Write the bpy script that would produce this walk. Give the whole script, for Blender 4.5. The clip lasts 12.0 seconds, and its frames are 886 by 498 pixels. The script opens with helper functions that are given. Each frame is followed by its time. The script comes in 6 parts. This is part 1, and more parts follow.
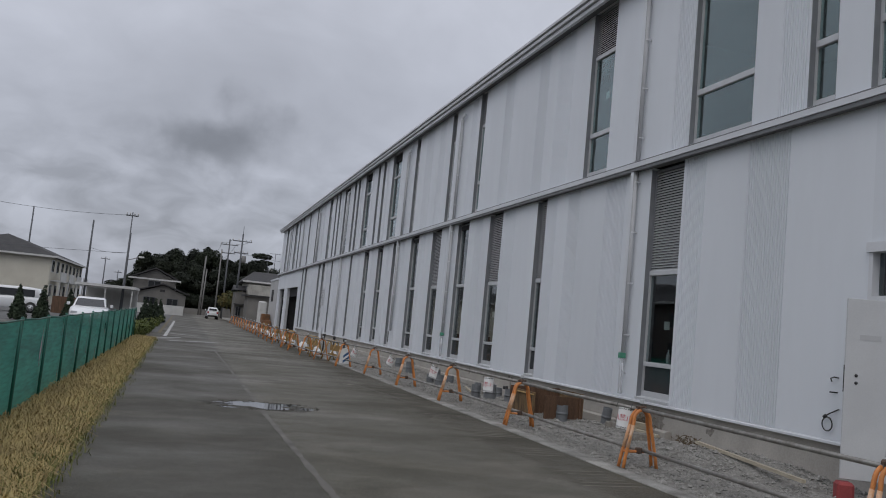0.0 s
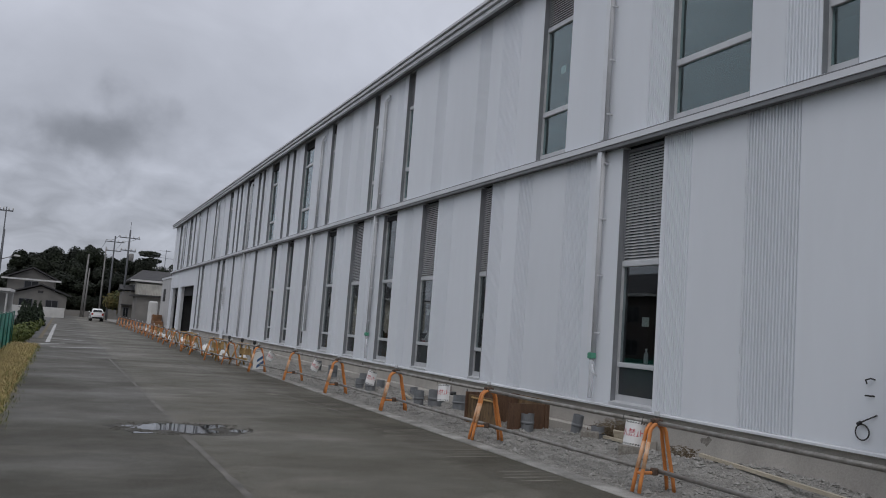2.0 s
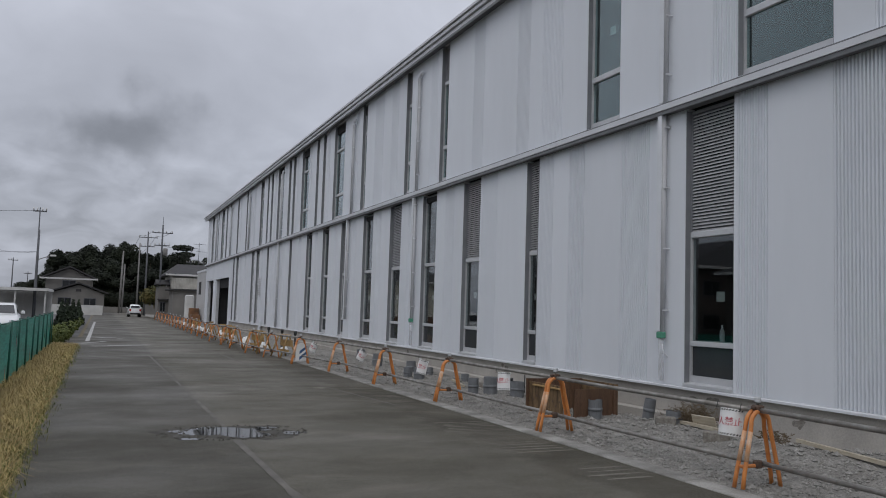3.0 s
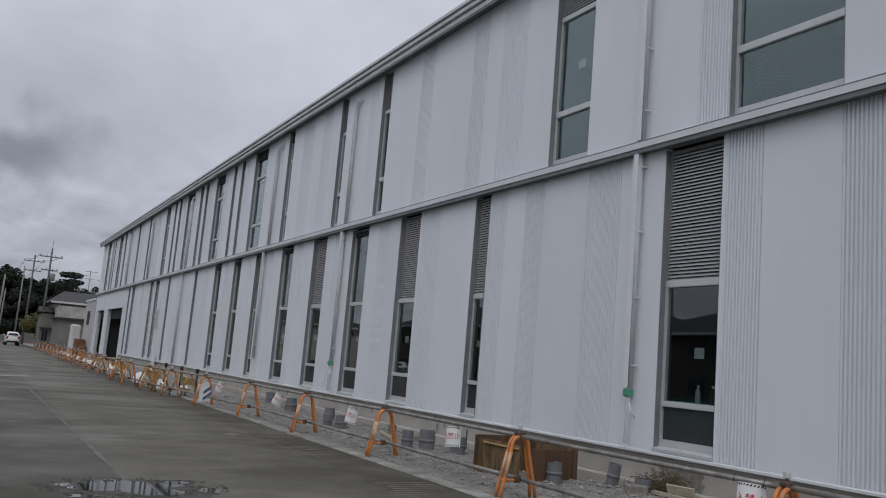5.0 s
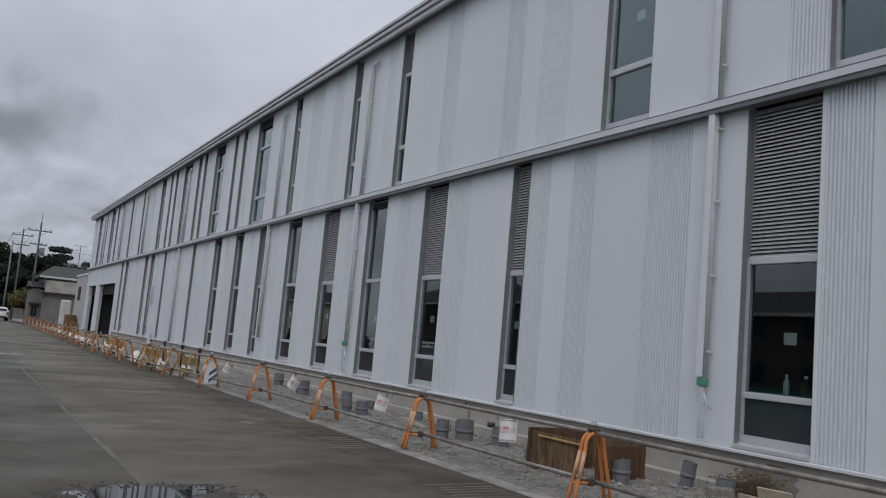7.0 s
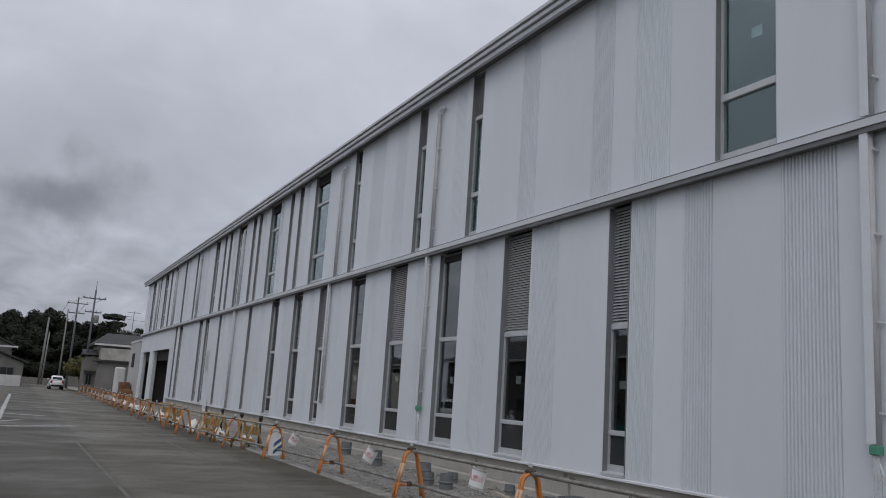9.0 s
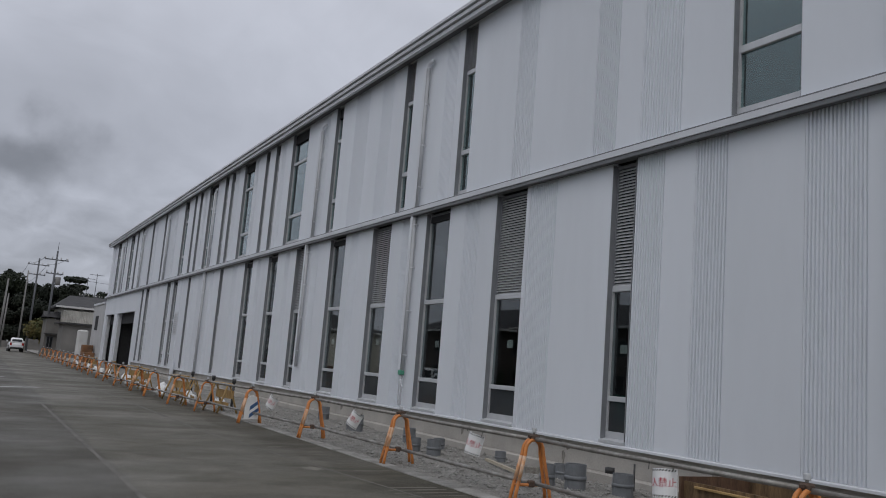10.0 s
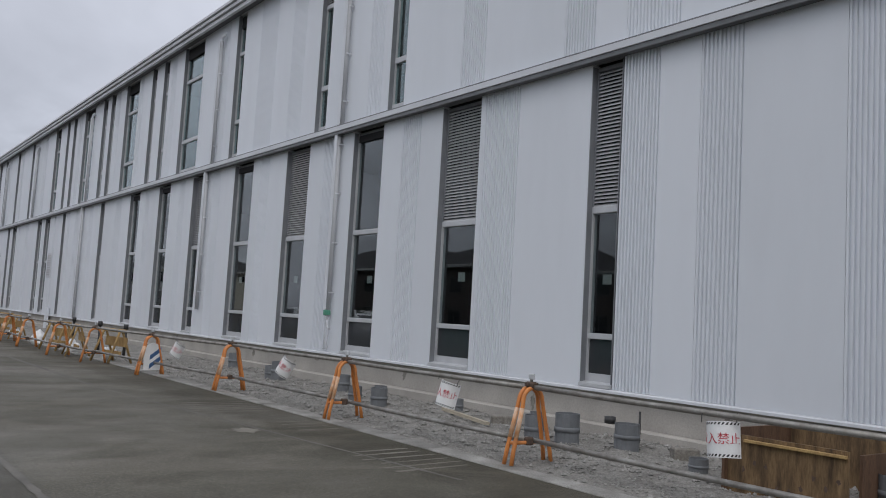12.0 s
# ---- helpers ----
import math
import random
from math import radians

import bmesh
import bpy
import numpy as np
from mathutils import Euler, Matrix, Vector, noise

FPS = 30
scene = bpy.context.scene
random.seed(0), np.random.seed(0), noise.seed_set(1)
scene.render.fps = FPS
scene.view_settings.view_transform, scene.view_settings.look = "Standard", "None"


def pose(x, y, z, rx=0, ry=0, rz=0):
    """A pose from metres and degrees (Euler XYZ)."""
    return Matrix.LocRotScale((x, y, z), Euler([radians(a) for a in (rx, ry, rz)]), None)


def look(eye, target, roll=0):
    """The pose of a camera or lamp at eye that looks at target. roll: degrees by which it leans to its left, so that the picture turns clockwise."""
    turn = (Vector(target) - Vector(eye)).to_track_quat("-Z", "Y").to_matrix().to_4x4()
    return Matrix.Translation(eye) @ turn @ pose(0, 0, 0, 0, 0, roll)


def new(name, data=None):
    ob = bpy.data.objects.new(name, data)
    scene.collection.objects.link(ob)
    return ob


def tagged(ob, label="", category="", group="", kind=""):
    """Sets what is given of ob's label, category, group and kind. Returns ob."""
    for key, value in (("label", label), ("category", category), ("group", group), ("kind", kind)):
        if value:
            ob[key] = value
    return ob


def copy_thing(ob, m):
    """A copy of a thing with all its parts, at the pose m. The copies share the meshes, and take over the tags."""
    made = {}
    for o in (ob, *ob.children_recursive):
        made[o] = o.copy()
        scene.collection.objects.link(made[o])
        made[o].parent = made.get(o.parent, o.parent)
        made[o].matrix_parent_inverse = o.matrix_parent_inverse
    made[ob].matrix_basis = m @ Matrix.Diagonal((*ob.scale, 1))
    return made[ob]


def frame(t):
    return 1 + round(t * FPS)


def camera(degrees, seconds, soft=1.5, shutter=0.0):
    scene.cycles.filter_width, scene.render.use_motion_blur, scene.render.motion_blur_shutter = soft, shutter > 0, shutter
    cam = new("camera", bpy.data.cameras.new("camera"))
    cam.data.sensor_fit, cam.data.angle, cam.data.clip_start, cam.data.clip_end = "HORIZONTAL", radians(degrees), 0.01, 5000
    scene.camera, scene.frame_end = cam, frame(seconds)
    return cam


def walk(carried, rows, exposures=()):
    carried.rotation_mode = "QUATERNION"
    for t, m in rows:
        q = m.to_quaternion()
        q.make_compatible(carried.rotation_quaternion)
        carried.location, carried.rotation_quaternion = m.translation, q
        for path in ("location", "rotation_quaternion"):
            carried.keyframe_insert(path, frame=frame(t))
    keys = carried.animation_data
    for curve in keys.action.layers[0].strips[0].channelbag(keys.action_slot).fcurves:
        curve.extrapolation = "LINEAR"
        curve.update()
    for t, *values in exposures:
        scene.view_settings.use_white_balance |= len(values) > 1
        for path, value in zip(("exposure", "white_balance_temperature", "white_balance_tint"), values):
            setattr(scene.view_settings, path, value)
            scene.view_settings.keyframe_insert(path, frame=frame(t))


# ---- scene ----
cam = camera(56.4, 12.0, 1.0)
PATH = [
    (0, (0.046, 0.214, 1.522), (0.628, 2.118, 1.713), 5.5),
    (0.5, (0.027, 0.931, 1.612), (0.655, 2.825, 1.747), 1.4),
    (1, (-0.093, 1.387, 1.563), (0.672, 3.229, 1.717), 4.8),
    (1.5, (-0.135, 1.887, 1.582), (0.537, 3.759, 1.789), 2.1),
    (2, (-0.202, 2.357, 1.528), (0.619, 4.169, 1.731), 4.3),
    (2.5, (-0.208, 2.869, 1.605), (0.524, 4.724, 1.754), 0.9),
    (4.5, (-0.076, 4.431, 1.471), (0.837, 6.195, 1.7), 6.7),
    (5, (-0.236, 4.92, 1.485), (0.723, 6.652, 1.767), 4.8),
    (5.5, (-0.385, 5.206, 1.629), (0.631, 6.911, 1.872), 5.9),
    (6, (-0.242, 5.673, 1.585), (0.643, 7.444, 1.865), 4.6),
    (6.5, (-0.299, 6.071, 1.51), (0.689, 7.795, 1.74), 5.1),
    (8.5, (-0.051, 7.681, 1.563), (0.914, 9.414, 1.819), 4.7),
    (9, (-0.195, 8.03, 1.573), (0.679, 9.793, 1.931), 3.8),
    (9.5, (-0.183, 8.459, 1.429), (0.645, 10.249, 1.759), 2.2),
    (10, (-0.237, 8.849, 1.438), (0.717, 10.582, 1.731), 4.6),
    (10.5, (-0.209, 9.373, 1.41), (0.692, 11.132, 1.717), 2.7),
    (11, (-0.115, 9.925, 1.445), (0.916, 11.621, 1.684), 5.2),
    (11.5, (-0.057, 10.497, 1.415), (0.995, 12.18, 1.658), 3.1),
    (12, (0.042, 11.066, 1.344), (1.243, 12.657, 1.514), 3.3),
]
walk(cam, [(t, look(eye, target, roll)) for t, eye, target, roll in PATH], [(0, -0.08), (1.5, -0.02), (4.5, 0.0), (5.5, 0.03), (6.0, -0.02), (6.5, -0.01), (8.5, 0.08), (9.0, -0.06), (9.5, -0.11), (10.5, -0.05), (11.0, 0.03), (11.5, 0.06), (12, 0.2)])


# ---- world and sun ----
SUN_UP, SUN_AROUND = radians(48), radians(215)


def make_world():
    w = bpy.data.worlds.new("overcast_sky")
    scene.world = w
    w.use_nodes = True
    n, l = w.node_tree.nodes, w.node_tree.links
    n.clear()
    out, bg = n.new("ShaderNodeOutputWorld"), n.new("ShaderNodeBackground")
    sky = n.new("ShaderNodeTexSky")
    sky.sky_type, sky.sun_disc = "NISHITA", False
    sky.sun_elevation, sky.sun_rotation = SUN_UP, SUN_AROUND
    sky.air_density, sky.dust_density = 1.0, 3.0
    co = n.new("ShaderNodeTexCoord")
    # flatten the dome so that clouds stretch towards the horizon
    sep = n.new("ShaderNodeSeparateXYZ")
    l.new(co.outputs["Generated"], sep.inputs[0])
    up = n.new("ShaderNodeMath")
    up.operation, up.inputs[1].default_value = "ADD", 0.5
    l.new(sep.outputs["Z"], up.inputs[0])
    big = n.new("ShaderNodeMath")
    big.operation, big.inputs[1].default_value = "MAXIMUM", 0.08
    l.new(up.outputs[0], big.inputs[0])
    div = n.new("ShaderNodeVectorMath")
    div.operation = "DIVIDE"
    com = n.new("ShaderNodeCombineXYZ")
    for i in range(3):
        l.new(big.outputs[0], com.inputs[i])
    l.new(co.outputs["Generated"], div.inputs[0])
    l.new(com.outputs[0], div.inputs[1])

    def cloud(scale, detail, rough, lo, hi, a, b, dist=0.4):
        t = n.new("ShaderNodeTexNoise")
        t.inputs["Scale"].default_value, t.inputs["Detail"].default_value = scale, detail
        t.inputs["Roughness"].default_value, t.inputs["Distortion"].default_value = rough, dist
        l.new(div.outputs[0], t.inputs["Vector"])
        m = n.new("ShaderNodeMapRange")
        m.inputs["From Min"].default_value, m.inputs["From Max"].default_value = lo, hi
        m.inputs["To Min"].default_value, m.inputs["To Max"].default_value = a, b
        l.new(t.outputs["Fac"], m.inputs["Value"])
        return m.outputs[0]

    def times(a, b):
        m = n.new("ShaderNodeMath")
        m.operation = "MULTIPLY"
        l.new(a, m.inputs[0])
        if isinstance(b, float):
            m.inputs[1].default_value = b
        else:
            l.new(b, m.inputs[1])
        return m.outputs[0]

    # overcast dome: brighter overhead than at the horizon
    dome = n.new("ShaderNodeMapRange")
    dome.inputs["From Min"].default_value, dome.inputs["From Max"].default_value = -0.05, 1.0
    dome.inputs["To Min"].default_value, dome.inputs["To Max"].default_value = 0.33, 0.95
    l.new(sep.outputs["Z"], dome.inputs["Value"])
    lum = times(dome.outputs[0], cloud(2.1, 4, 0.5, 0.32, 0.68, 0.86, 1.12))
    lum = times(lum, cloud(6.5, 6, 0.55, 0.3, 0.7, 0.94, 1.05, 0.6))
    # ragged cloud bases low over the roofs
    low = n.new("ShaderNodeMapRange")
    low.interpolation_type = "SMOOTHSTEP"
    low.inputs["From Min"].default_value, low.inputs["From Max"].default_value = 0.10, 0.26
    low.inputs["To Min"].default_value, low.inputs["To Max"].default_value = 1.0, 0.0
    l.new(sep.outputs["Z"], low.inputs["Value"])
    rag = times(low.outputs[0], cloud(8.5, 5, 0.5, 0.34, 0.66, -0.17, 0.24, 0.5))
    one = n.new("ShaderNodeMath")
    one.operation, one.inputs[1].default_value = "ADD", 1.0
    l.new(rag, one.inputs[0])
    lum = times(lum, one.outputs[0])
    # one heavier cloud that hangs over the far end of the street
    dot = n.new("ShaderNodeVectorMath")
    dot.operation = "DISTANCE"
    dot.inputs[1].default_value = (CLOUD.x * 0.55, CLOUD.y * 0.55, CLOUD.z * 1.15)
    wob = n.new("ShaderNodeTexNoise")
    wob.inputs["Scale"].default_value, wob.inputs["Detail"].default_value = 9.0, 6.0
    l.new(co.outputs["Generated"], wob.inputs["Vector"])
    sc = n.new("ShaderNodeVectorMath")
    sc.operation, sc.inputs["Scale"].default_value = "SCALE", 0.17
    l.new(wob.outputs["Color"], sc.inputs[0])
    ad = n.new("ShaderNodeVectorMath")
    ad.operation = "ADD"
    l.new(co.outputs["Generated"], ad.inputs[0])
    l.new(sc.outputs[0], ad.inputs[1])
    off = n.new("ShaderNodeVectorMath")
    off.operation, off.inputs[1].default_value = "SUBTRACT", (0.085, 0.085, 0.085)
    l.new(ad.outputs[0], off.inputs[0])
    wide = n.new("ShaderNodeVectorMath")
    wide.operation, wide.inputs[1].default_value = "MULTIPLY", (0.55, 0.55, 1.15)
    l.new(off.outputs[0], wide.inputs[0])
    l.new(wide.outputs[0], dot.inputs[0])
    m = n.new("ShaderNodeMapRange")
    m.interpolation_type = "SMOOTHSTEP"
    m.inputs["From Min"].default_value, m.inputs["From Max"].default_value = 0.012, 0.070
    m.inputs["To Min"].default_value, m.inputs["To Max"].default_value = 0.53, 1.0
    l.new(dot.outputs["Value"], m.inputs["Value"])
    lum = times(lum, m.outputs[0])
    tint = n.new("ShaderNodeMix")
    tint.data_type = "RGBA"
    tint.inputs["A"].default_value, tint.inputs["B"].default_value = (0.905, 0.955, 1.105, 1), (0.96, 0.98, 1.075, 1)
    l.new(sep.outputs["Z"], tint.inputs["Factor"])
    mul = n.new("ShaderNodeVectorMath")
    mul.operation = "SCALE"
    l.new(tint.outputs["Result"], mul.inputs[0])
    l.new(lum, mul.inputs["Scale"])
    # a little clear sky behind the cloud sheet
    sk = n.new("ShaderNodeVectorMath")
    sk.operation, sk.inputs["Scale"].default_value = "SCALE", 0.008
    l.new(sky.outputs[0], sk.inputs[0])
    tot = n.new("ShaderNodeVectorMath")
    tot.operation = "ADD"
    l.new(mul.outputs[0], tot.inputs[0])
    l.new(sk.outputs[0], tot.inputs[1])
    l.new(tot.outputs[0], bg.inputs["Color"])
    bg.inputs["Strength"].default_value = 1.0
    l.new(bg.outputs[0], out.inputs[0])


CLOUD = Vector((0.026, 0.98, 0.188)).normalized()
make_world()
sun = new("sun", bpy.data.lights.new("sun", "SUN"))
sun.data.energy, sun.data.angle, sun.data.color = 0.5, radians(40), (1.0, 0.97, 0.93)
sun.matrix_world = look((0, 0, 0), (-math.sin(SUN_AROUND) * math.cos(SUN_UP), -math.cos(SUN_AROUND) * math.cos(SUN_UP), -math.sin(SUN_UP)))


# ---- materials ----
def material(name, a, b=None, scale=3.0, rough=0.6, rough2=None, metal=0.0, bump=0.0, bump_scale=60.0, fine=0.12, stretch=(1, 1, 1), each=0.0, ior=1.45):
    """A surface between the colours a and b: broad stains at scale, fine grain and relief at bump_scale; each: shift from piece to piece."""
    mat = bpy.data.materials.new(name)
    mat.use_nodes = True
    n, l = mat.node_tree.nodes, mat.node_tree.links
    p = n["Principled BSDF"]
    p.inputs["Metallic"].default_value, p.inputs["IOR"].default_value = metal, ior
    co, mp = n.new("ShaderNodeTexCoord"), n.new("ShaderNodeMapping")
    mp.inputs["Scale"].default_value = stretch
    geo = n.new("ShaderNodeNewGeometry")
    l.new(geo.outputs["Position"], mp.inputs["Vector"])
    broad, grain = n.new("ShaderNodeTexNoise"), n.new("ShaderNodeTexNoise")
    broad.inputs["Scale"].default_value, broad.inputs["Detail"].default_value = scale, 5
    grain.inputs["Scale"].default_value, grain.inputs["Detail"].default_value = bump_scale, 4
    for t in (broad, grain):
        l.new(mp.outputs[0], t.inputs["Vector"])
    ramp = n.new("ShaderNodeMapRange")
    ramp.inputs["From Min"].default_value, ramp.inputs["From Max"].default_value = 0.3, 0.7
    l.new(broad.outputs["Fac"], ramp.inputs["Value"])
    mix = n.new("ShaderNodeMix")
    mix.data_type = "RGBA"
    b = b or tuple(c * 0.85 for c in a)
    mix.inputs["A"].default_value, mix.inputs["B"].default_value = (*a, 1), (*b, 1)
    l.new(ramp.outputs[0], mix.inputs["Factor"])
    g = n.new("ShaderNodeMapRange")
    g.inputs["From Min"].default_value, g.inputs["From Max"].default_value = 0.25, 0.75
    g.inputs["To Min"].default_value, g.inputs["To Max"].default_value = 1 - fine, 1 + fine
    l.new(grain.outputs["Fac"], g.inputs["Value"])
    hv = n.new("ShaderNodeHueSaturation")
    l.new(mix.outputs["Result"], hv.inputs["Color"])
    val = g.outputs[0]
    if each:
        info = n.new("ShaderNodeObjectInfo")
        e = n.new("ShaderNodeMapRange")
        e.inputs["To Min"].default_value, e.inputs["To Max"].default_value = 1 - each, 1 + each
        l.new(info.outputs["Random"], e.inputs["Value"])
        m = n.new("ShaderNodeMath")
        m.operation = "MULTIPLY"
        l.new(val, m.inputs[0]), l.new(e.outputs[0], m.inputs[1])
        val = m.outputs[0]
    l.new(val, hv.inputs["Value"])
    l.new(hv.outputs[0], p.inputs["Base Color"])
    r = n.new("ShaderNodeMapRange")
    r.inputs["From Min"].default_value, r.inputs["From Max"].default_value = 0.35, 0.65
    r.inputs["To Min"].default_value, r.inputs["To Max"].default_value = rough, rough if rough2 is None else rough2
    l.new(broad.outputs["Fac"], r.inputs["Value"])
    l.new(r.outputs[0], p.inputs["Roughness"])
    if bump:
        bp = n.new("ShaderNodeBump")
        bp.inputs["Strength"].default_value, bp.inputs["Distance"].default_value = 1.0, bump
        l.new(grain.outputs["Fac"], bp.inputs["Height"])
        l.new(bp.outputs[0], p.inputs["Normal"])
    return mat


M_WHITE = material("white_metal_cladding", (0.745, 0.775, 0.815), (0.705, 0.735, 0.772), 0.7, 0.42, 0.5, bump=0.0006, bump_scale=5, fine=0.012, stretch=(1, 1, 0.25), each=0.03)
M_TRIM = material("white_coated_trim", (0.70, 0.715, 0.74), (0.62, 0.635, 0.66), 1.2, 0.55, 0.65, fine=0.03)
M_BELT = material("dull_white_flashing", (0.64, 0.65, 0.675), (0.56, 0.57, 0.595), 1.2, 0.5, 0.6, fine=0.03)
# darker than the trim: holds the shade under belt and eave
M_SOFFIT = material("soffit_shade_grey", (0.15, 0.15, 0.155), (0.12, 0.12, 0.125), 1.2, 0.7, fine=0.04)
M_ALU = material("silver_aluminium", (0.60, 0.615, 0.63), (0.53, 0.545, 0.56), 4, 0.4, 0.5, metal=0.15, fine=0.03)
# dark grey for strips that paint shade along belt and fascia
M_TRIMSHADE = material("trim_shade_grey", (0.19, 0.195, 0.20), (0.15, 0.155, 0.16), 4, 0.45, 0.55, metal=0.1, fine=0.04)
M_JAMB = material("dull_grey_jamb", (0.25, 0.26, 0.275), (0.205, 0.215, 0.23), 4, 0.42, 0.5, metal=0.1, fine=0.03)
M_SLAT = material("grey_louvre_slat", (0.52, 0.525, 0.535), (0.46, 0.465, 0.475), 3, 0.45, 0.55, metal=0.3, fine=0.03)
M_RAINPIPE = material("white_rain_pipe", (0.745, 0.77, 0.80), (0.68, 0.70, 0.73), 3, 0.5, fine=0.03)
# grey that paints the shaded side of the white rain pipes
M_PIPESHADE = material("pipe_shade_grey", (0.53, 0.54, 0.555), (0.46, 0.47, 0.485), 3, 0.5, fine=0.04)
# near-black colour stands for the gloom of unlit rooms and gaps
M_DARK = material("unlit_room_and_panel_black", (0.024, 0.024, 0.026), (0.017, 0.017, 0.019), 1, 0.8, fine=0.08)
M_CONC = material("grey_concrete", (0.45, 0.425, 0.385), (0.34, 0.32, 0.29), 1.6, 0.85, bump=0.003, bump_scale=45, fine=0.1)
M_KERB = material("worn_kerb_concrete", (0.36, 0.35, 0.325), (0.15, 0.145, 0.13), 2.4, 0.88, bump=0.006, bump_scale=60, fine=0.22, each=0.12)
M_ORANGE = material("orange_barricade_paint", (0.66, 0.245, 0.06), (0.50, 0.19, 0.065), 9, 0.4, 0.55, fine=0.07, bump=0.0005, bump_scale=90, each=0.1)
M_BAND = material("pale_worn_band", (0.66, 0.47, 0.33), (0.62, 0.29, 0.12), 14, 0.4, 0.5, fine=0.08)
M_STEEL = material("dull_galvanised_pipe", (0.37, 0.355, 0.33), (0.21, 0.195, 0.175), 6, 0.45, 0.65, metal=0.6, fine=0.1)
M_RUST = material("rusty_clamp", (0.13, 0.085, 0.06), (0.07, 0.05, 0.04), 30, 0.8, fine=0.2)
M_PVC = material("grey_plastic_pipe", (0.19, 0.20, 0.21), (0.14, 0.148, 0.156), 7, 0.5, fine=0.06)
M_PLY = material("weathered_plywood", (0.25, 0.16, 0.078), (0.075, 0.047, 0.025), 4.5, 0.8, bump=0.002, bump_scale=35, fine=0.3, stretch=(3, 3, 0.5))
M_PLYDARK = material("dark_brown_plywood", (0.15, 0.085, 0.05), (0.08, 0.045, 0.028), 3.5, 0.7, bump=0.002, bump_scale=35, fine=0.3, stretch=(3, 3, 0.5))
M_SIGN = material("white_sign_sheet", (0.84, 0.84, 0.83), (0.74, 0.74, 0.73), 5, 0.5, fine=0.03)
M_NOTICE = material("white_paper", (0.60, 0.59, 0.56), (0.50, 0.49, 0.47), 9, 0.7)
M_TAN = material("tan_sawhorse_timber", (0.46, 0.31, 0.13), (0.30, 0.19, 0.08), 5, 0.8, bump=0.001, bump_scale=40, fine=0.2, stretch=(3, 3, 0.6))
M_TIMBER = material("pale_sawn_timber", (0.50, 0.45, 0.35), (0.38, 0.33, 0.25), 5, 0.8, bump=0.001, bump_scale=40, fine=0.12, stretch=(6, 0.6, 6))
M_RED = material("red_print", (0.55, 0.05, 0.07), (0.45, 0.05, 0.07), 9, 0.5)
M_BLACK = material("print_and_gloom_black", (0.03, 0.03, 0.03), (0.045, 0.045, 0.045), 9, 0.5)
M_BLUE = material("blue_print", (0.06, 0.13, 0.27), (0.05, 0.1, 0.22), 9, 0.5)
M_GREEN_TAPE = material("green_tape", (0.09, 0.33, 0.22), (0.08, 0.27, 0.18), 9, 0.5)
M_GRAVEL = material("grey_gravel", (0.30, 0.29, 0.265), (0.18, 0.172, 0.157), 4, 0.95, bump=0.02, bump_scale=38, fine=0.35)
M_STONE = material("gravel_stone", (0.37, 0.36, 0.335), (0.20, 0.195, 0.18), 9, 0.9, fine=0.25, bump_scale=40)
M_EARTH = material("dry_earth", (0.2, 0.165, 0.11), (0.13, 0.11, 0.07), 2, 0.95, bump=0.01, bump_scale=25, fine=0.25)
M_LOT = material("parking_lot_asphalt", (0.13, 0.13, 0.125), (0.09, 0.09, 0.088), 0.5, 0.85, bump=0.004, bump_scale=80, fine=0.2)
M_PAINT = material("worn_white_road_paint", (0.58, 0.58, 0.56), (0.26, 0.26, 0.25), 5, 0.7, bump=0.002, bump_scale=60, fine=0.25)
M_CUT = material("pale_saw_cut", (0.23, 0.215, 0.18), (0.12, 0.11, 0.092), 2.2, 0.85, fine=0.3)
M_FADED = material("faded_road_line", (0.165, 0.155, 0.135), (0.075, 0.07, 0.06), 2.0, 0.7, fine=0.3)
M_THATCH = material("matted_dead_grass", (0.30, 0.22, 0.095), (0.19, 0.15, 0.07), 5, 0.95, bump=0.012, bump_scale=45, fine=0.4, stretch=(1, 0.5, 1))
M_STRAW = material("dry_straw_grass", (0.54, 0.42, 0.185), (0.31, 0.235, 0.105), 3, 0.85, fine=0.25)
M_BLADE = material("green_grass", (0.13, 0.165, 0.04), (0.22, 0.21, 0.07), 2.0, 0.8, fine=0.25)
M_LEAF = material("dark_tree_foliage", (0.0075, 0.012, 0.0065), (0.018, 0.025, 0.011), 0.25, 0.8, fine=0.3, bump_scale=6, each=0.25)
M_CONE = material("cypress_foliage", (0.018, 0.03, 0.016), (0.03, 0.046, 0.022), 2, 0.8, fine=0.3, bump_scale=20, each=0.2)
M_HEDGE = material("yellow_green_hedge", (0.12, 0.135, 0.03), (0.05, 0.075, 0.022), 2.2, 0.8, fine=0.3, bump_scale=20)
M_AUTUMN = material("russet_foliage", (0.15, 0.11, 0.035), (0.07, 0.085, 0.03), 1.2, 0.8, fine=0.3, bump_scale=15)
M_BARK = material("brown_bark", (0.10, 0.075, 0.055), (0.06, 0.05, 0.04), 6, 0.9, bump=0.01, bump_scale=30, fine=0.2)
M_POST = material("green_fence_paint", (0.018, 0.125, 0.09), (0.014, 0.095, 0.068), 5, 0.5, fine=0.08)
M_CAR = material("white_car_paint", (0.78, 0.79, 0.8), (0.74, 0.75, 0.76), 1, 0.2, fine=0.005)
M_TYRE = material("black_tyre", (0.022, 0.022, 0.022), (0.03, 0.03, 0.03), 20, 0.8)
M_RIM = material("alloy_rim", (0.55, 0.56, 0.57), None, 5, 0.3, metal=0.8)
M_LAMP = material("car_lamp_glass", (0.35, 0.04, 0.035), None, 9, 0.2)
M_CLEAR = material("headlamp_glass", (0.55, 0.57, 0.6), None, 9, 0.15)
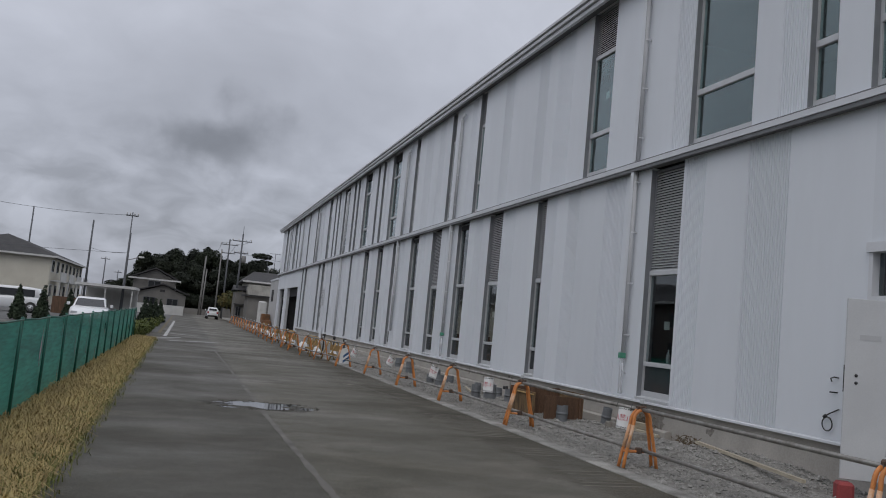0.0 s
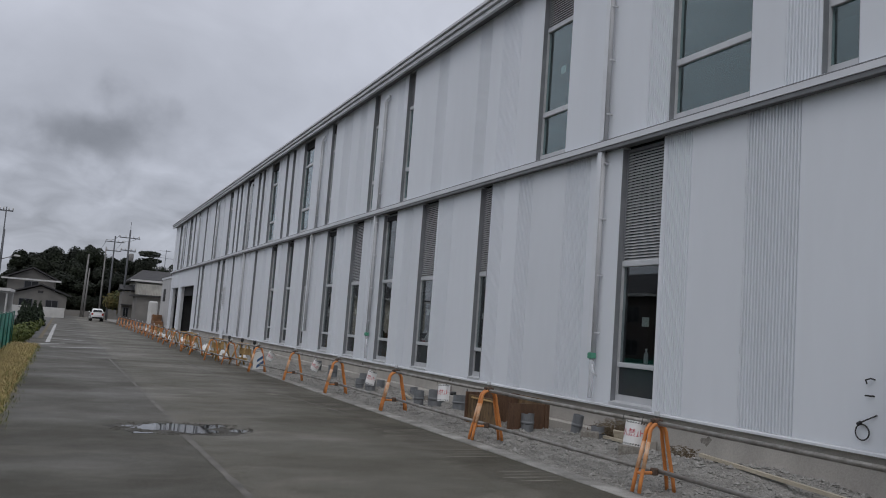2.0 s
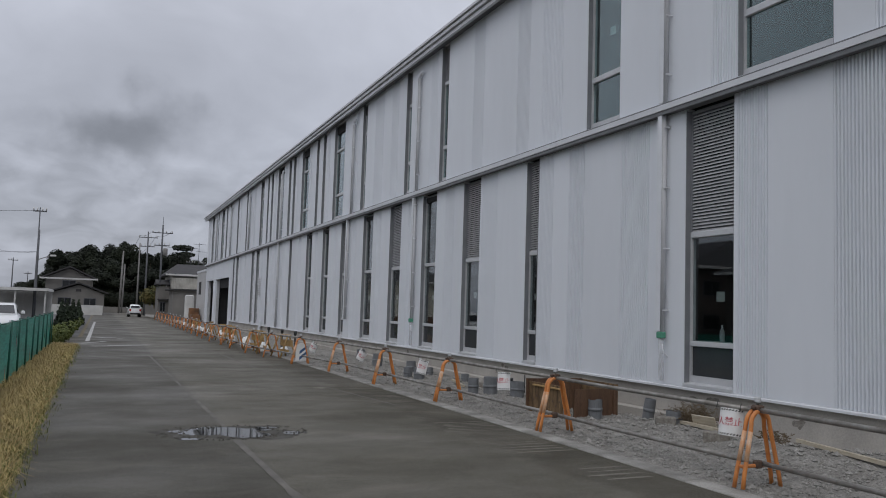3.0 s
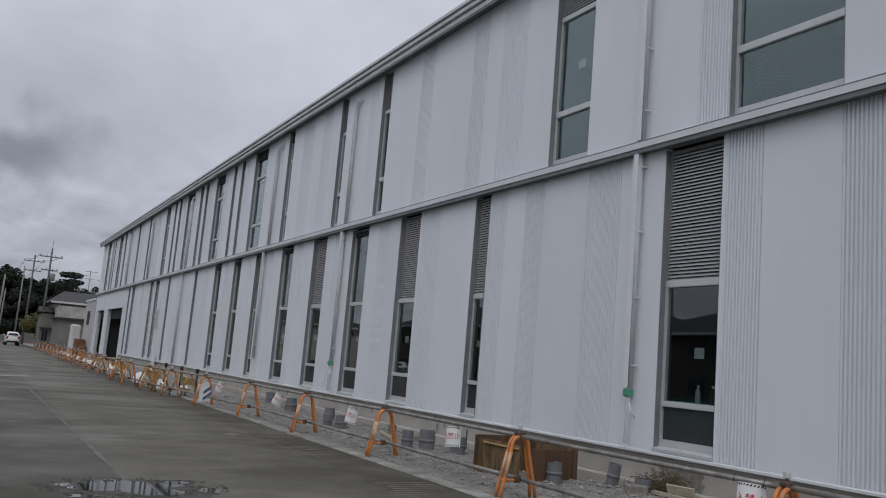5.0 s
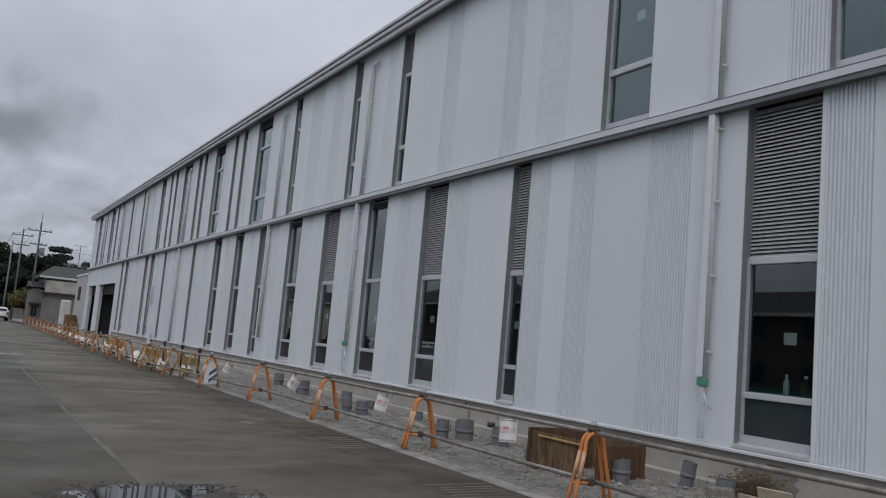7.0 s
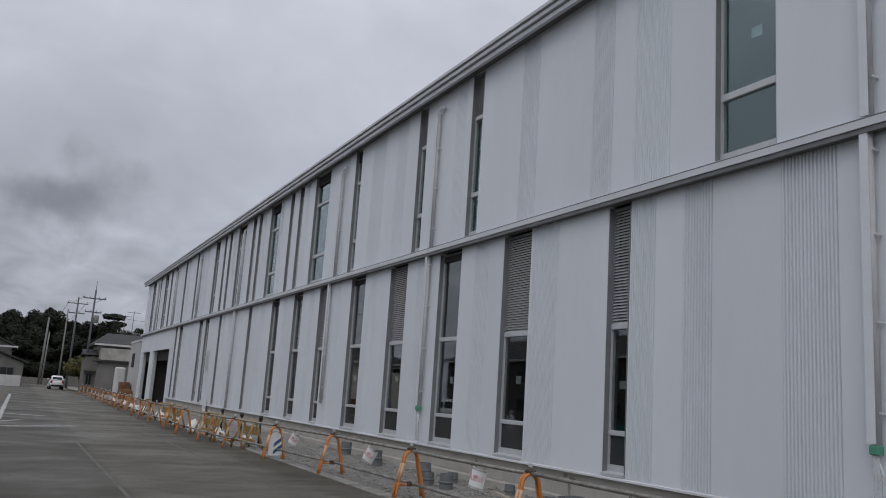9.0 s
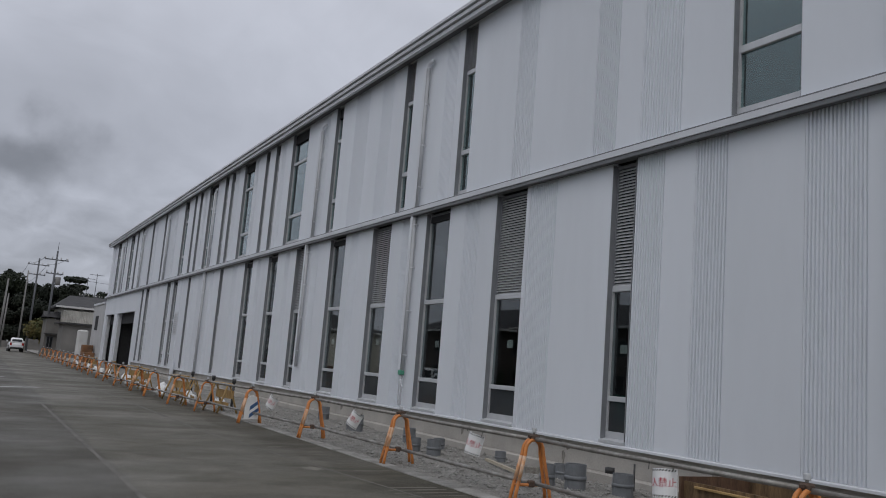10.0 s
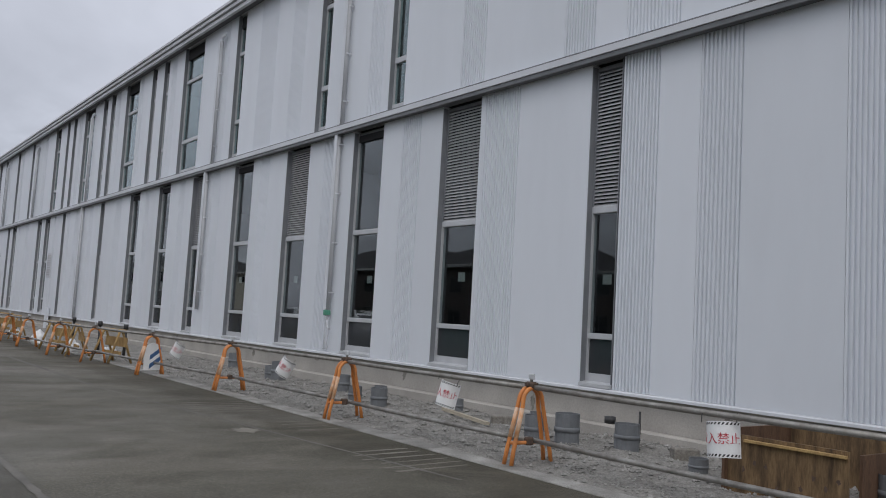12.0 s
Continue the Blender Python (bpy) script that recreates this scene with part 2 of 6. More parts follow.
M_POLE = material("grey_concrete_pole", (0.24, 0.235, 0.225), (0.18, 0.175, 0.17), 2, 0.85, fine=0.08)
M_DPOLE = material("dark_utility_pole", (0.13, 0.135, 0.145), (0.09, 0.094, 0.1), 2, 0.8, fine=0.08)
M_BEIGE = material("beige_render", (0.64, 0.61, 0.52), (0.56, 0.53, 0.45), 0.8, 0.85, bump=0.003, bump_scale=30, fine=0.06)
M_GREYWALL = material("grey_house_render", (0.21, 0.20, 0.185), (0.15, 0.145, 0.135), 0.8, 0.85, bump=0.003, bump_scale=30, fine=0.06)
M_BROWNWALL = material("dark_brown_siding", (0.10, 0.085, 0.075), (0.075, 0.064, 0.056), 0.8, 0.8, fine=0.06)
M_PALEWALL = material("pale_weathered_render", (0.50, 0.485, 0.44), (0.31, 0.30, 0.27), 0.9, 0.85, bump=0.003, bump_scale=30, fine=0.12)
M_AMBER = material("orange_brown_crate", (0.27, 0.13, 0.06), (0.12, 0.07, 0.04), 2.5, 0.75, fine=0.2)
M_ROOF = material("dark_roof_tile", (0.062, 0.06, 0.06), (0.04, 0.04, 0.042), 1.5, 0.85, bump=0.02, bump_scale=6, fine=0.2)
M_ANNEX = material("pale_grey_annex_render", (0.5, 0.5, 0.5), (0.42, 0.42, 0.42), 0.8, 0.8, fine=0.06)
M_WALLW = material("white_garden_wall", (0.62, 0.615, 0.6), (0.5, 0.5, 0.48), 1.2, 0.85, fine=0.06)
M_REDBASE = material("red_rubber_foot", (0.35, 0.06, 0.06), (0.25, 0.05, 0.05), 7, 0.7)
M_DOOR = material("grey_primed_door", (0.60, 0.61, 0.62), (0.54, 0.55, 0.56), 2, 0.5, fine=0.03)


def road_material():
    """Old asphalt with a grey aggregate, worn wheel tracks and damp, glossier patches."""
    mat = material("damp_asphalt", (0.066, 0.0605, 0.042), (0.123, 0.1135, 0.084), 0.42, 0.8, 0.45, bump=0.01, bump_scale=48, fine=0.5, stretch=(0.8, 1, 1))
    n = mat.node_tree.nodes
    for t in n:
        if t.type == "TEX_NOISE":
            t.inputs["Detail"].default_value, t.inputs["Roughness"].default_value = 9, 0.62
    # pale dry bands that lie across the lane
    l, p = mat.node_tree.links, n["Principled BSDF"]
    co, mp, tx, mr = n.new("ShaderNodeTexCoord"), n.new("ShaderNodeMapping"), n.new("ShaderNodeTexNoise"), n.new("ShaderNodeMapRange")
    mp.inputs["Scale"].default_value, mp.inputs["Rotation"].default_value = (0.55, 0.85, 1), (0, 0, radians(-12))
    tx.inputs["Scale"].default_value, tx.inputs["Detail"].default_value, tx.inputs["Distortion"].default_value = 1.0, 7, 1.4
    mr.inputs["From Min"].default_value, mr.inputs["From Max"].default_value = 0.50, 0.64
    mr.inputs["To Min"].default_value, mr.inputs["To Max"].default_value = 0.0, 0.42
    l.new(co.outputs["Object"], mp.inputs["Vector"])
    l.new(mp.outputs[0], tx.inputs["Vector"])
    l.new(tx.outputs["Fac"], mr.inputs["Value"])
    mx = n.new("ShaderNodeMix")
    mx.data_type = "RGBA"
    l.new(p.inputs["Base Color"].links[0].from_socket, mx.inputs["A"])
    mx.inputs["B"].default_value = (0.185, 0.168, 0.135, 1)
    l.new(mr.outputs[0], mx.inputs["Factor"])
    # a darker strip of newer asphalt beside the kerb, with a ragged joint
    geo, sep, jag, add, st = n.new("ShaderNodeNewGeometry"), n.new("ShaderNodeSeparateXYZ"), n.new("ShaderNodeTexNoise"), n.new("ShaderNodeMath"), n.new("ShaderNodeMapRange")
    jag.inputs["Scale"].default_value, jag.inputs["Detail"].default_value = 1.3, 6
    l.new(geo.outputs["Position"], jag.inputs["Vector"])
    l.new(geo.outputs["Position"], sep.inputs[0])
    l.new(sep.outputs["X"], add.inputs[0])
    l.new(jag.outputs["Fac"], add.inputs[1])
    st.inputs["From Min"].default_value, st.inputs["From Max"].default_value = 4.78, 4.92
    st.inputs["To Min"].default_value, st.inputs["To Max"].default_value = 0.0, 0.8
    l.new(add.outputs[0], st.inputs["Value"])
    dk = n.new("ShaderNodeMix")
    dk.data_type = "RGBA"
    gm = n.new("ShaderNodeMix")
    gm.data_type, gm.blend_type = "RGBA", "MULTIPLY"
    gm.inputs["Factor"].default_value, gm.inputs["B"].default_value = 1.0, (0.68, 0.65, 0.59, 1)
    l.new(mx.outputs["Result"], gm.inputs["A"])
    l.new(mx.outputs["Result"], dk.inputs["A"])
    l.new(gm.outputs["Result"], dk.inputs["B"])
    l.new(st.outputs[0], dk.inputs["Factor"])
    # the lane's older, darker half ends at a slanting joint
    lean, side, old = n.new("ShaderNodeMath"), n.new("ShaderNodeMath"), n.new("ShaderNodeMapRange")
    lean.operation, lean.inputs[1].default_value = "MULTIPLY_ADD", 0.22
    l.new(jag.outputs["Fac"], lean.inputs[0])
    l.new(sep.outputs["X"], lean.inputs[2])
    side.operation, side.inputs[1].default_value = "SUBTRACT", 1.55
    l.new(lean.outputs[0], side.inputs[0])
    old.inputs["From Min"].default_value, old.inputs["From Max"].default_value = -0.06, 0.05
    old.inputs["To Min"].default_value, old.inputs["To Max"].default_value = 0.88, 0.0
    l.new(side.outputs[0], old.inputs["Value"])
    om, of = n.new("ShaderNodeMix"), n.new("ShaderNodeMix")
    om.data_type, om.blend_type, of.data_type = "RGBA", "MULTIPLY", "RGBA"
    om.inputs["Factor"].default_value, om.inputs["B"].default_value = 1.0, (0.62, 0.61, 0.60, 1)
    l.new(dk.outputs["Result"], om.inputs["A"])
    l.new(dk.outputs["Result"], of.inputs["A"])
    l.new(om.outputs["Result"], of.inputs["B"])
    l.new(old.outputs[0], of.inputs["Factor"])
    # coarse pale chippings that stand out of the worn surface
    chip, cm, cx = n.new("ShaderNodeTexVoronoi"), n.new("ShaderNodeMapRange"), n.new("ShaderNodeMix")
    chip.inputs["Scale"].default_value = 46
    l.new(geo.outputs["Position"], chip.inputs["Vector"])
    cm.inputs["From Min"].default_value, cm.inputs["From Max"].default_value = 0.12, 0.42
    cm.inputs["To Min"].default_value, cm.inputs["To Max"].default_value = 1.7, 0.82
    l.new(chip.outputs["Distance"], cm.inputs["Value"])
    cx.data_type, cx.blend_type = "RGBA", "MULTIPLY"
    cx.inputs["Factor"].default_value = 0.8
    l.new(of.outputs["Result"], cx.inputs["A"])
    l.new(cm.outputs[0], cx.inputs["B"])
    l.new(cx.outputs["Result"], p.inputs["Base Color"])
    return mat


M_ROAD = road_material()
M_WATER = material("shallow_puddle_water", (0.03, 0.03, 0.03), (0.045, 0.045, 0.043), 3, 0.01, 0.03, ior=1.9)
M_FRAMELIGHT = material("pale_silver_frame", (0.56, 0.57, 0.585), (0.49, 0.50, 0.515), 4, 0.42, 0.5, metal=0.1, fine=0.03)
M_STAIN = material("dark_concrete_stain", (0.17, 0.155, 0.13), (0.27, 0.255, 0.23), 14, 0.9, fine=0.3)
M_WEED = material("dried_brown_weed", (0.10, 0.075, 0.05), (0.16, 0.12, 0.07), 8, 0.9, fine=0.2)


def glass(name, tint, ior=1.6, sheen=(1, 1, 1)):
    mat = bpy.data.materials.new(name)
    mat.use_nodes = True
    p = mat.node_tree.nodes["Principled BSDF"]
    p.inputs["Base Color"].default_value = (*tint, 1)
    p.inputs["Roughness"].default_value, p.inputs["IOR"].default_value = 0.015, ior
    p.inputs["Transmission Weight"].default_value = 1.0
    p.inputs["Specular Tint"].default_value = (*sheen, 1)
    return mat


def sleeve_material():
    """Thin hazy plastic film."""
    mat = material("hazy_plastic_film", (0.7, 0.72, 0.74), None, 6, 0.3)
    n, l = mat.node_tree.nodes, mat.node_tree.links
    mix, clear = n.new("ShaderNodeMixShader"), n.new("ShaderNodeBsdfTransparent")
    mix.inputs["Fac"].default_value = 0.65
    l.new(n["Principled BSDF"].outputs[0], mix.inputs[1])
    l.new(clear.outputs[0], mix.inputs[2])
    l.new(mix.outputs[0], n["Material Output"].inputs["Surface"])
    return mat


M_SLEEVE = sleeve_material()
M_GLASS = glass("window_glass", (0.5, 0.6, 0.62), 1.78)
M_SPANDREL = material("dark_grey_spandrel_glass", (0.05, 0.054, 0.058), (0.04, 0.044, 0.048), 2, 0.06, 0.12, fine=0.05)
M_GLASS_TEAL = glass("upper_window_glass", (0.5, 0.72, 0.74), 2.0, (0.90, 1.0, 0.99))
M_CARGLASS = material("dark_car_glass", (0.02, 0.022, 0.025), None, 3, 0.06)


def net_material():
    """A fine woven fence net: green thread over open gaps."""
    mat = material("green_fence_net", (0.055, 0.40, 0.31), (0.03, 0.25, 0.195), 1.1, 0.6, fine=0.3, bump_scale=9, stretch=(1, 0.3, 3.0))
    n, l = mat.node_tree.nodes, mat.node_tree.links
    out = n["Material Output"]
    mix, clear = n.new("ShaderNodeMixShader"), n.new("ShaderNodeBsdfTransparent")
    mix.inputs["Fac"].default_value = 0.07
    l.new(n["Principled BSDF"].outputs[0], mix.inputs[1])
    l.new(clear.outputs[0], mix.inputs[2])
    l.new(mix.outputs[0], out.inputs["Surface"])
    return mat


M_NET = net_material()


# ---- building blocks ----
def mesh(name, verts, faces, mat, smooth=False):
    me = bpy.data.meshes.new(name)
    me.from_pydata([tuple(v) for v in verts], [], faces)
    me.validate()
    me.update()
    me.materials.append(mat)
    if smooth:
        me.shade_smooth()
    return me


def from_bm(name, bm, mat, smooth=False):
    me = bpy.data.meshes.new(name)
    bmesh.ops.recalc_face_normals(bm, faces=bm.faces)
    bm.to_mesh(me)
    bm.free()
    me.materials.append(mat)
    if smooth:
        me.shade_smooth()
    return me


def part(name, me, parent=None, label="", at=None):
    """A mesh linked as one object under a thing or a part."""
    ob = new(name, me)
    if at is not None:
        ob.matrix_basis = at
    ob.parent = parent
    if label:
        tagged(ob, label)
    return ob


def thing(name, label, category, at=None, group="", kind=""):
    ob = new(name)
    if at is not None:
        ob.matrix_basis = at
    return tagged(ob, label, category, group, kind)


def add_box(bm, x0, x1, y0, y1, z0, z1, m=None, bevel=0.0):
    vs = [Vector((x, y, z)) for x in (x0, x1) for y in (y0, y1) for z in (z0, z1)]
    if m:
        vs = [m @ v for v in vs]
    v = [bm.verts.new(p) for p in vs]
    fs = [bm.faces.new([v[i] for i in q]) for q in ((0, 1, 3, 2), (4, 6, 7, 5), (0, 4, 5, 1), (2, 3, 7, 6), (0, 2, 6, 4), (1, 5, 7, 3))]
    if bevel:
        es = list({e for f in fs for e in f.edges})
        bmesh.ops.bevel(bm, geom=es, offset=bevel, segments=1, affect="EDGES", profile=0.5)


def box(name, x0, x1, y0, y1, z0, z1, mat, bevel=0.0):
    bm = bmesh.new()
    add_box(bm, x0, x1, y0, y1, z0, z1, None, bevel)
    return from_bm(name, bm, mat)


def tube_data(path, r, sides=10, closed_ends=True):
    """Vertices and faces of a round tube along a list of points; r may be a list."""
    pts = [Vector(p) for p in path]
    rs = r if isinstance(r, (list, tuple)) else [r] * len(pts)
    verts, faces = [], []
    ref = None
    for i, p in enumerate(pts):
        d = (pts[min(i + 1, len(pts) - 1)] - pts[max(i - 1, 0)]).normalized()
        if ref is None:
            ref = d.orthogonal().normalized()
        ref = (ref - d * ref.dot(d)).normalized()
        side = d.cross(ref)
        for k in range(sides):
            a = 2 * math.pi * k / sides
            verts.append(p + (ref * math.cos(a) + side * math.sin(a)) * rs[i])
    for i in range(len(pts) - 1):
        for k in range(sides):
            a, b = i * sides + k, i * sides + (k + 1) % sides
            faces.append((a, b, b + sides, a + sides))
    if closed_ends:
        faces.append(tuple(range(sides))[::-1])
        faces.append(tuple(range((len(pts) - 1) * sides, len(pts) * sides)))
    return verts, faces


def tubes(name, paths, r, mat, sides=10):
    verts, faces = [], []
    for path in paths:
        v, f = tube_data(path, r, sides)
        o = len(verts)
        verts += v
        faces += [tuple(i + o for i in q) for q in f]
    return mesh(name, verts, faces, mat, True)


def sheet(name, x0, x1, y0, y1, z, mat, nx=1, ny=1, lift=None):
    vs, fs = [], []
    for j in range(ny + 1):
        for i in range(nx + 1):
            x, y = x0 + (x1 - x0) * i / nx, y0 + (y1 - y0) * j / ny
            vs.append((x, y, z + (lift(x, y) if lift else 0)))
    for j in range(ny):
        for i in range(nx):
            a = j * (nx + 1) + i
            fs.append((a, a + 1, a + nx + 2, a + nx + 1))
    return mesh(name, vs, fs, mat, bool(lift))


# ---- ground and road ----
WALL_X, PLINTH_X = 7.90, 7.96
tagged(part("ground", sheet("ground", -900, 900, -700, 1600, -0.05, M_EARTH)), "brown bare earth reaching to the horizon", "ground", kind="structure")
tagged(part("road", sheet("road", -0.82, 5.22, -60, 134, 0.0, M_ROAD, 6, 80)), "damp grey asphalt lane with worn patches", "road", kind="structure")
tagged(part("road", sheet("crossroad", -40, -0.82, 35.4, 43.5, -0.004, M_ROAD)), "grey asphalt side street joining the lane", "road", kind="structure")
tagged(part("road", sheet("far_road", -60, 60, 128, 138, -0.006, M_ROAD)), "grey asphalt road crossing at the far end", "road", kind="structure")
tagged(part("parking_lot", sheet("parking_lot", -60, -1.75, -40, 36, -0.02, M_LOT)), "grey asphalt parking lot behind the green fence", "ground", kind="structure")
tagged(part("parking_lot", sheet("yard", -60, -1.0, 43.5, 128, -0.02, M_LOT)), "grey paved yards beyond the side street", "ground", kind="structure")


def gravel_lift(x, y):
    t = min(1, max(0, (x - 5.4) / 0.9))
    return t * (0.03 + 0.09 * (noise.noise((x * 0.9, y * 0.5, 3.0)) + 0.3) + 0.035 * noise.noise((x * 4, y * 4, 0.0)) + 0.2 * math.exp(-((x - 7.3) / 0.55) ** 2 - ((y - 9.6) / 1.7) ** 2))


tagged(part("gravel_strip", sheet("gravel_strip", 5.42, 8.0, -12, 74, 0.0, M_GRAVEL, 16, 420, gravel_lift)), "uneven grey gravel strip along the building", "gravel", kind="structure")
tagged(part("gravel_strip", sheet("far_gravel", 5.42, 40, 74, 128, -0.012, M_GRAVEL)), "grey gravel ground beyond the building", "gravel", kind="structure")


# ---- warehouse ----
warehouse = thing("warehouse", "long two-storey white metal-clad building with tall slot windows", "building")
Y0, Y1 = -14.0, 74.6
LOW0, LOW1, UP0, UP1 = 0.61, 4.80, 4.985, 8.70
# openings along the facade: near edge, far edge, whether the top light is a louvre
LOWER = [(12.32, 13.36, 1), (17.92, 18.44, 1), (20.70, 21.68, 1), (23.43, 24.46, 0), (26.20, 27.24, 1), (28.95, 30.03, 0),
         (32.12, 32.81, 1), (34.57, 35.55, 0), (37.36, 38.36, 0), (41.30, 41.82, 1), (46.95, 47.45, 0), (49.75, 50.65, 0), (51.40, 52.25, 0), (57.2, 58.15, 0), (58.95, 59.55, 0)]
UPPER = [(3.2, 4.7, 0), (7.34, 8.33, 0), (8.92, 9.45, 0), (10.61, 12.26, 0), (15.12, 16.17, 1), (22.86, 23.37, 1), (25.63, 26.10, 1), (30.02, 30.54, 0),
         (32.77, 34.28, 0), (35.57, 36.03, 0), (36.70, 37.14, 0), (38.44, 39.84, 0), (41.12, 41.64, 0), (42.10, 42.66, 0), (43.80, 45.25, 0),
         (46.50, 47.02, 0), (47.65, 48.12, 0), (49.20, 50.15, 0), (54.50, 55.00, 0), (58.00, 58.60, 0), (61.40, 62.05, 0), (63.20, 63.85, 0), (64.90, 66.25, 0), (67.9, 68.3, 0), (70.5, 71.8, 0)]
# ribbed bands between them
LOW_RIBS = [(2.0, 2.9), (4.6, 5.3), (9.72, 10.62), (11.69, 12.26), (14.26, 15.05), (16.2, 16.75), (17.33, 17.90), (19.82, 20.62), (22.27, 22.82), (25.0, 25.6), (28.1, 28.55),
            (30.9, 31.4), (33.4, 33.8), (36.4, 36.8), (39.3, 39.9), (42.8, 43.3), (44.9, 45.4), (46.2, 46.6), (48.6, 49.0), (50.8, 51.2), (54.2, 54.8), (56.3, 56.8), (60.0, 60.5)]
UP_RIBS = [(1.2, 2.0), (5.4, 6.0), (9.50, 10.02), (12.27, 12.80), (17.06, 17.88), (18.42, 18.98), (20.68, 21.28), (23.62, 24.1), (26.78, 27.4), (28.2, 29.1), (31.0, 31.3),
           (34.9, 35.3), (38.0, 38.3), (40.5, 41.0), (45.6, 46.1), (51.6, 52.2), (53.3, 53.9), (56.9, 57.4), (60.3, 60.8), (66.8, 67.3), (69.0, 69.5), (73.0, 73.6)]
GATES = [(61.2, 68.2), (69.6, 73.6)]
DOOR_Y0, DOOR_Y1 = 7.22, 8.20


def flat_panel(y0, y1, z0, z1):
    """A flat cladding sheet with a small return at both ends."""
    bm = bmesh.new()
    add_box(bm, WALL_X, WALL_X + 0.16, y0, y1, z0, z1)
    return from_bm("panel", bm, M_WHITE)


def ribbed_panel(y0, y1, z0, z1, pitch=0.053, deep=0.024):
    """A cladding sheet rolled into upright ribs."""
    count = max(2, round((y1 - y0) / pitch))
    step = (y1 - y0) / count
    line = []
    for k in range(count):
        a = y0 + k * step
        line += [(WALL_X + deep, a), (WALL_X + deep, a + 0.36 * step), (WALL_X, a + 0.46 * step), (WALL_X, a + 0.90 * step)]
    line.append((WALL_X + deep, y1))
    vs, fs = [], []
    for x, y in line:
        vs += [(x, y, z0), (x, y, z1)]
    for i in range(len(line) - 1):
        fs.append((2 * i, 2 * i + 1, 2 * i + 3, 2 * i + 2))
    o = len(vs)
    vs += [(WALL_X + 0.16, y0, z0), (WALL_X + 0.16, y0, z1), (WALL_X + 0.16, y1, z0), (WALL_X + 0.16, y1, z1)]
    e = o - 2
    fs += [(o, o + 2, o + 3, o + 1), (o, o + 1, 1, 0), (e, e + 1, o + 3, o + 2)]
    return mesh("panel", vs, fs, M_WHITE)


def clad(openings, ribs, z0, z1, y0, y1):
    """Fill a storey between its openings with flat sheets and ribbed bands."""
    marks = sorted([(a, b, "hole") for a, b, *_ in openings] + [(a, b, "rib") for a, b in ribs])
    at, out = y0, []
    for a, b, what in marks:
        if a > at + 0.01:
            out.append((at, a, "flat"))
        if what == "rib":
            out.append((max(a, at), b, "rib"))
        at = max(at, b)
    if y1 > at + 0.01:
        out.append((at, y1, "flat"))
    for a, b, what in out:
        if b - a < 0.03:
            continue
        if what == "rib":
            part("ribbed_panel", ribbed_panel(a, b, z0, z1), warehouse, "ribbed white metal panel")
        else:
            # long stretches are made up of several sheets with tight joints
            n = max(1, round((b - a) / 2.8))
            for k in range(n):
                g = 0.0015
                part("flat_panel", flat_panel(a + (b - a) * k / n + (g if k else 0), a + (b - a) * (k + 1) / n - (g if k < n - 1 else 0), z0, z1), warehouse)


clad(LOWER + [(DOOR_Y0, DOOR_Y1, 0)] + [(60.6, Y1, 0)], [r for r in LOW_RIBS if r[1] < 60.5], LOW0, LOW1, Y0, Y1)
clad(UPPER, UP_RIBS, UP0, UP1, Y0, Y1)
# sheets above and beside the gates
part("flat_panel", flat_panel(60.6, Y1, 3.56, LOW1), warehouse)
for a, b in ((60.6, 61.2), (68.2, 69.6), (73.6, Y1)):
    part("gate_pier", box("gate_pier", WALL_X, WALL_X + 0.3, a, b, 0.0, 3.558, M_WHITE), warehouse)
part("flat_panel", flat_panel(DOOR_Y0, DOOR_Y1, 3.06, LOW1), warehouse)


def profile_run(name, line, y0, y1, mat):
    """A straight moulding: an outline in x and z drawn along the facade."""
    vs, fs, n = [], [], len(line)
    for y in (y0, y1):
        vs += [(x, y, z) for x, z in line]
    for i in range(n):
        j = (i + 1) % n
        fs.append((i, j, j + n, i + n))
    fs += [tuple(range(n))[::-1], tuple(range(n, 2 * n))]
    return mesh(name, vs, fs, mat)


part("belt_course", profile_run("belt_course", [(8.05, 4.842), (7.775, 4.842), (7.775, 4.836), (7.735, 4.836), (7.735, 4.925), (7.90, 4.952), (8.05, 4.952)], Y0, Y1 + 0.1, M_TRIM), warehouse, "white metal belt flashing between the storeys")
# dark strip stands for the shadow line on top of the belt
part("belt_cap", profile_run("belt_cap", [(7.78, 4.936), (7.741, 4.929), (7.741, 4.946), (7.78, 4.952)], Y0, Y1 + 0.1, M_TRIMSHADE), warehouse, "dark strip added as shade along the belt's upper edge")
# grey lip paints the shaded underside of the belt
part("belt_drip", profile_run("belt_drip", [(8.0, 4.80), (7.775, 4.80), (7.775, 4.772), (7.752, 4.772), (7.752, 4.834), (8.0, 4.834)], Y0, Y1 + 0.1, M_TRIMSHADE), warehouse, "drip under the belt flashing, grey painted in as shade")
part("base_flashing", profile_run("base_flashing", [(8.0, 0.562), (7.868, 0.562), (7.868, 0.592), (7.885, 0.607), (8.0, 0.607)], Y0, 60.6, M_TRIM), warehouse, "white metal drip flashing under the cladding")
part("eave", profile_run("eave", [(8.3, 8.7), (7.70, 8.68), (7.70, 8.6), (7.62, 8.6), (7.62, 8.69), (7.67, 8.694), (7.67, 8.715), (7.57, 8.719), (7.57, 8.8), (7.63, 8.805), (7.63, 8.825), (7.53, 8.83), (7.53, 8.895), (7.64, 8.92), (8.3, 8.95)], Y0, Y1 + 0.35, M_BELT), warehouse, "white metal eave with gutter fascia")
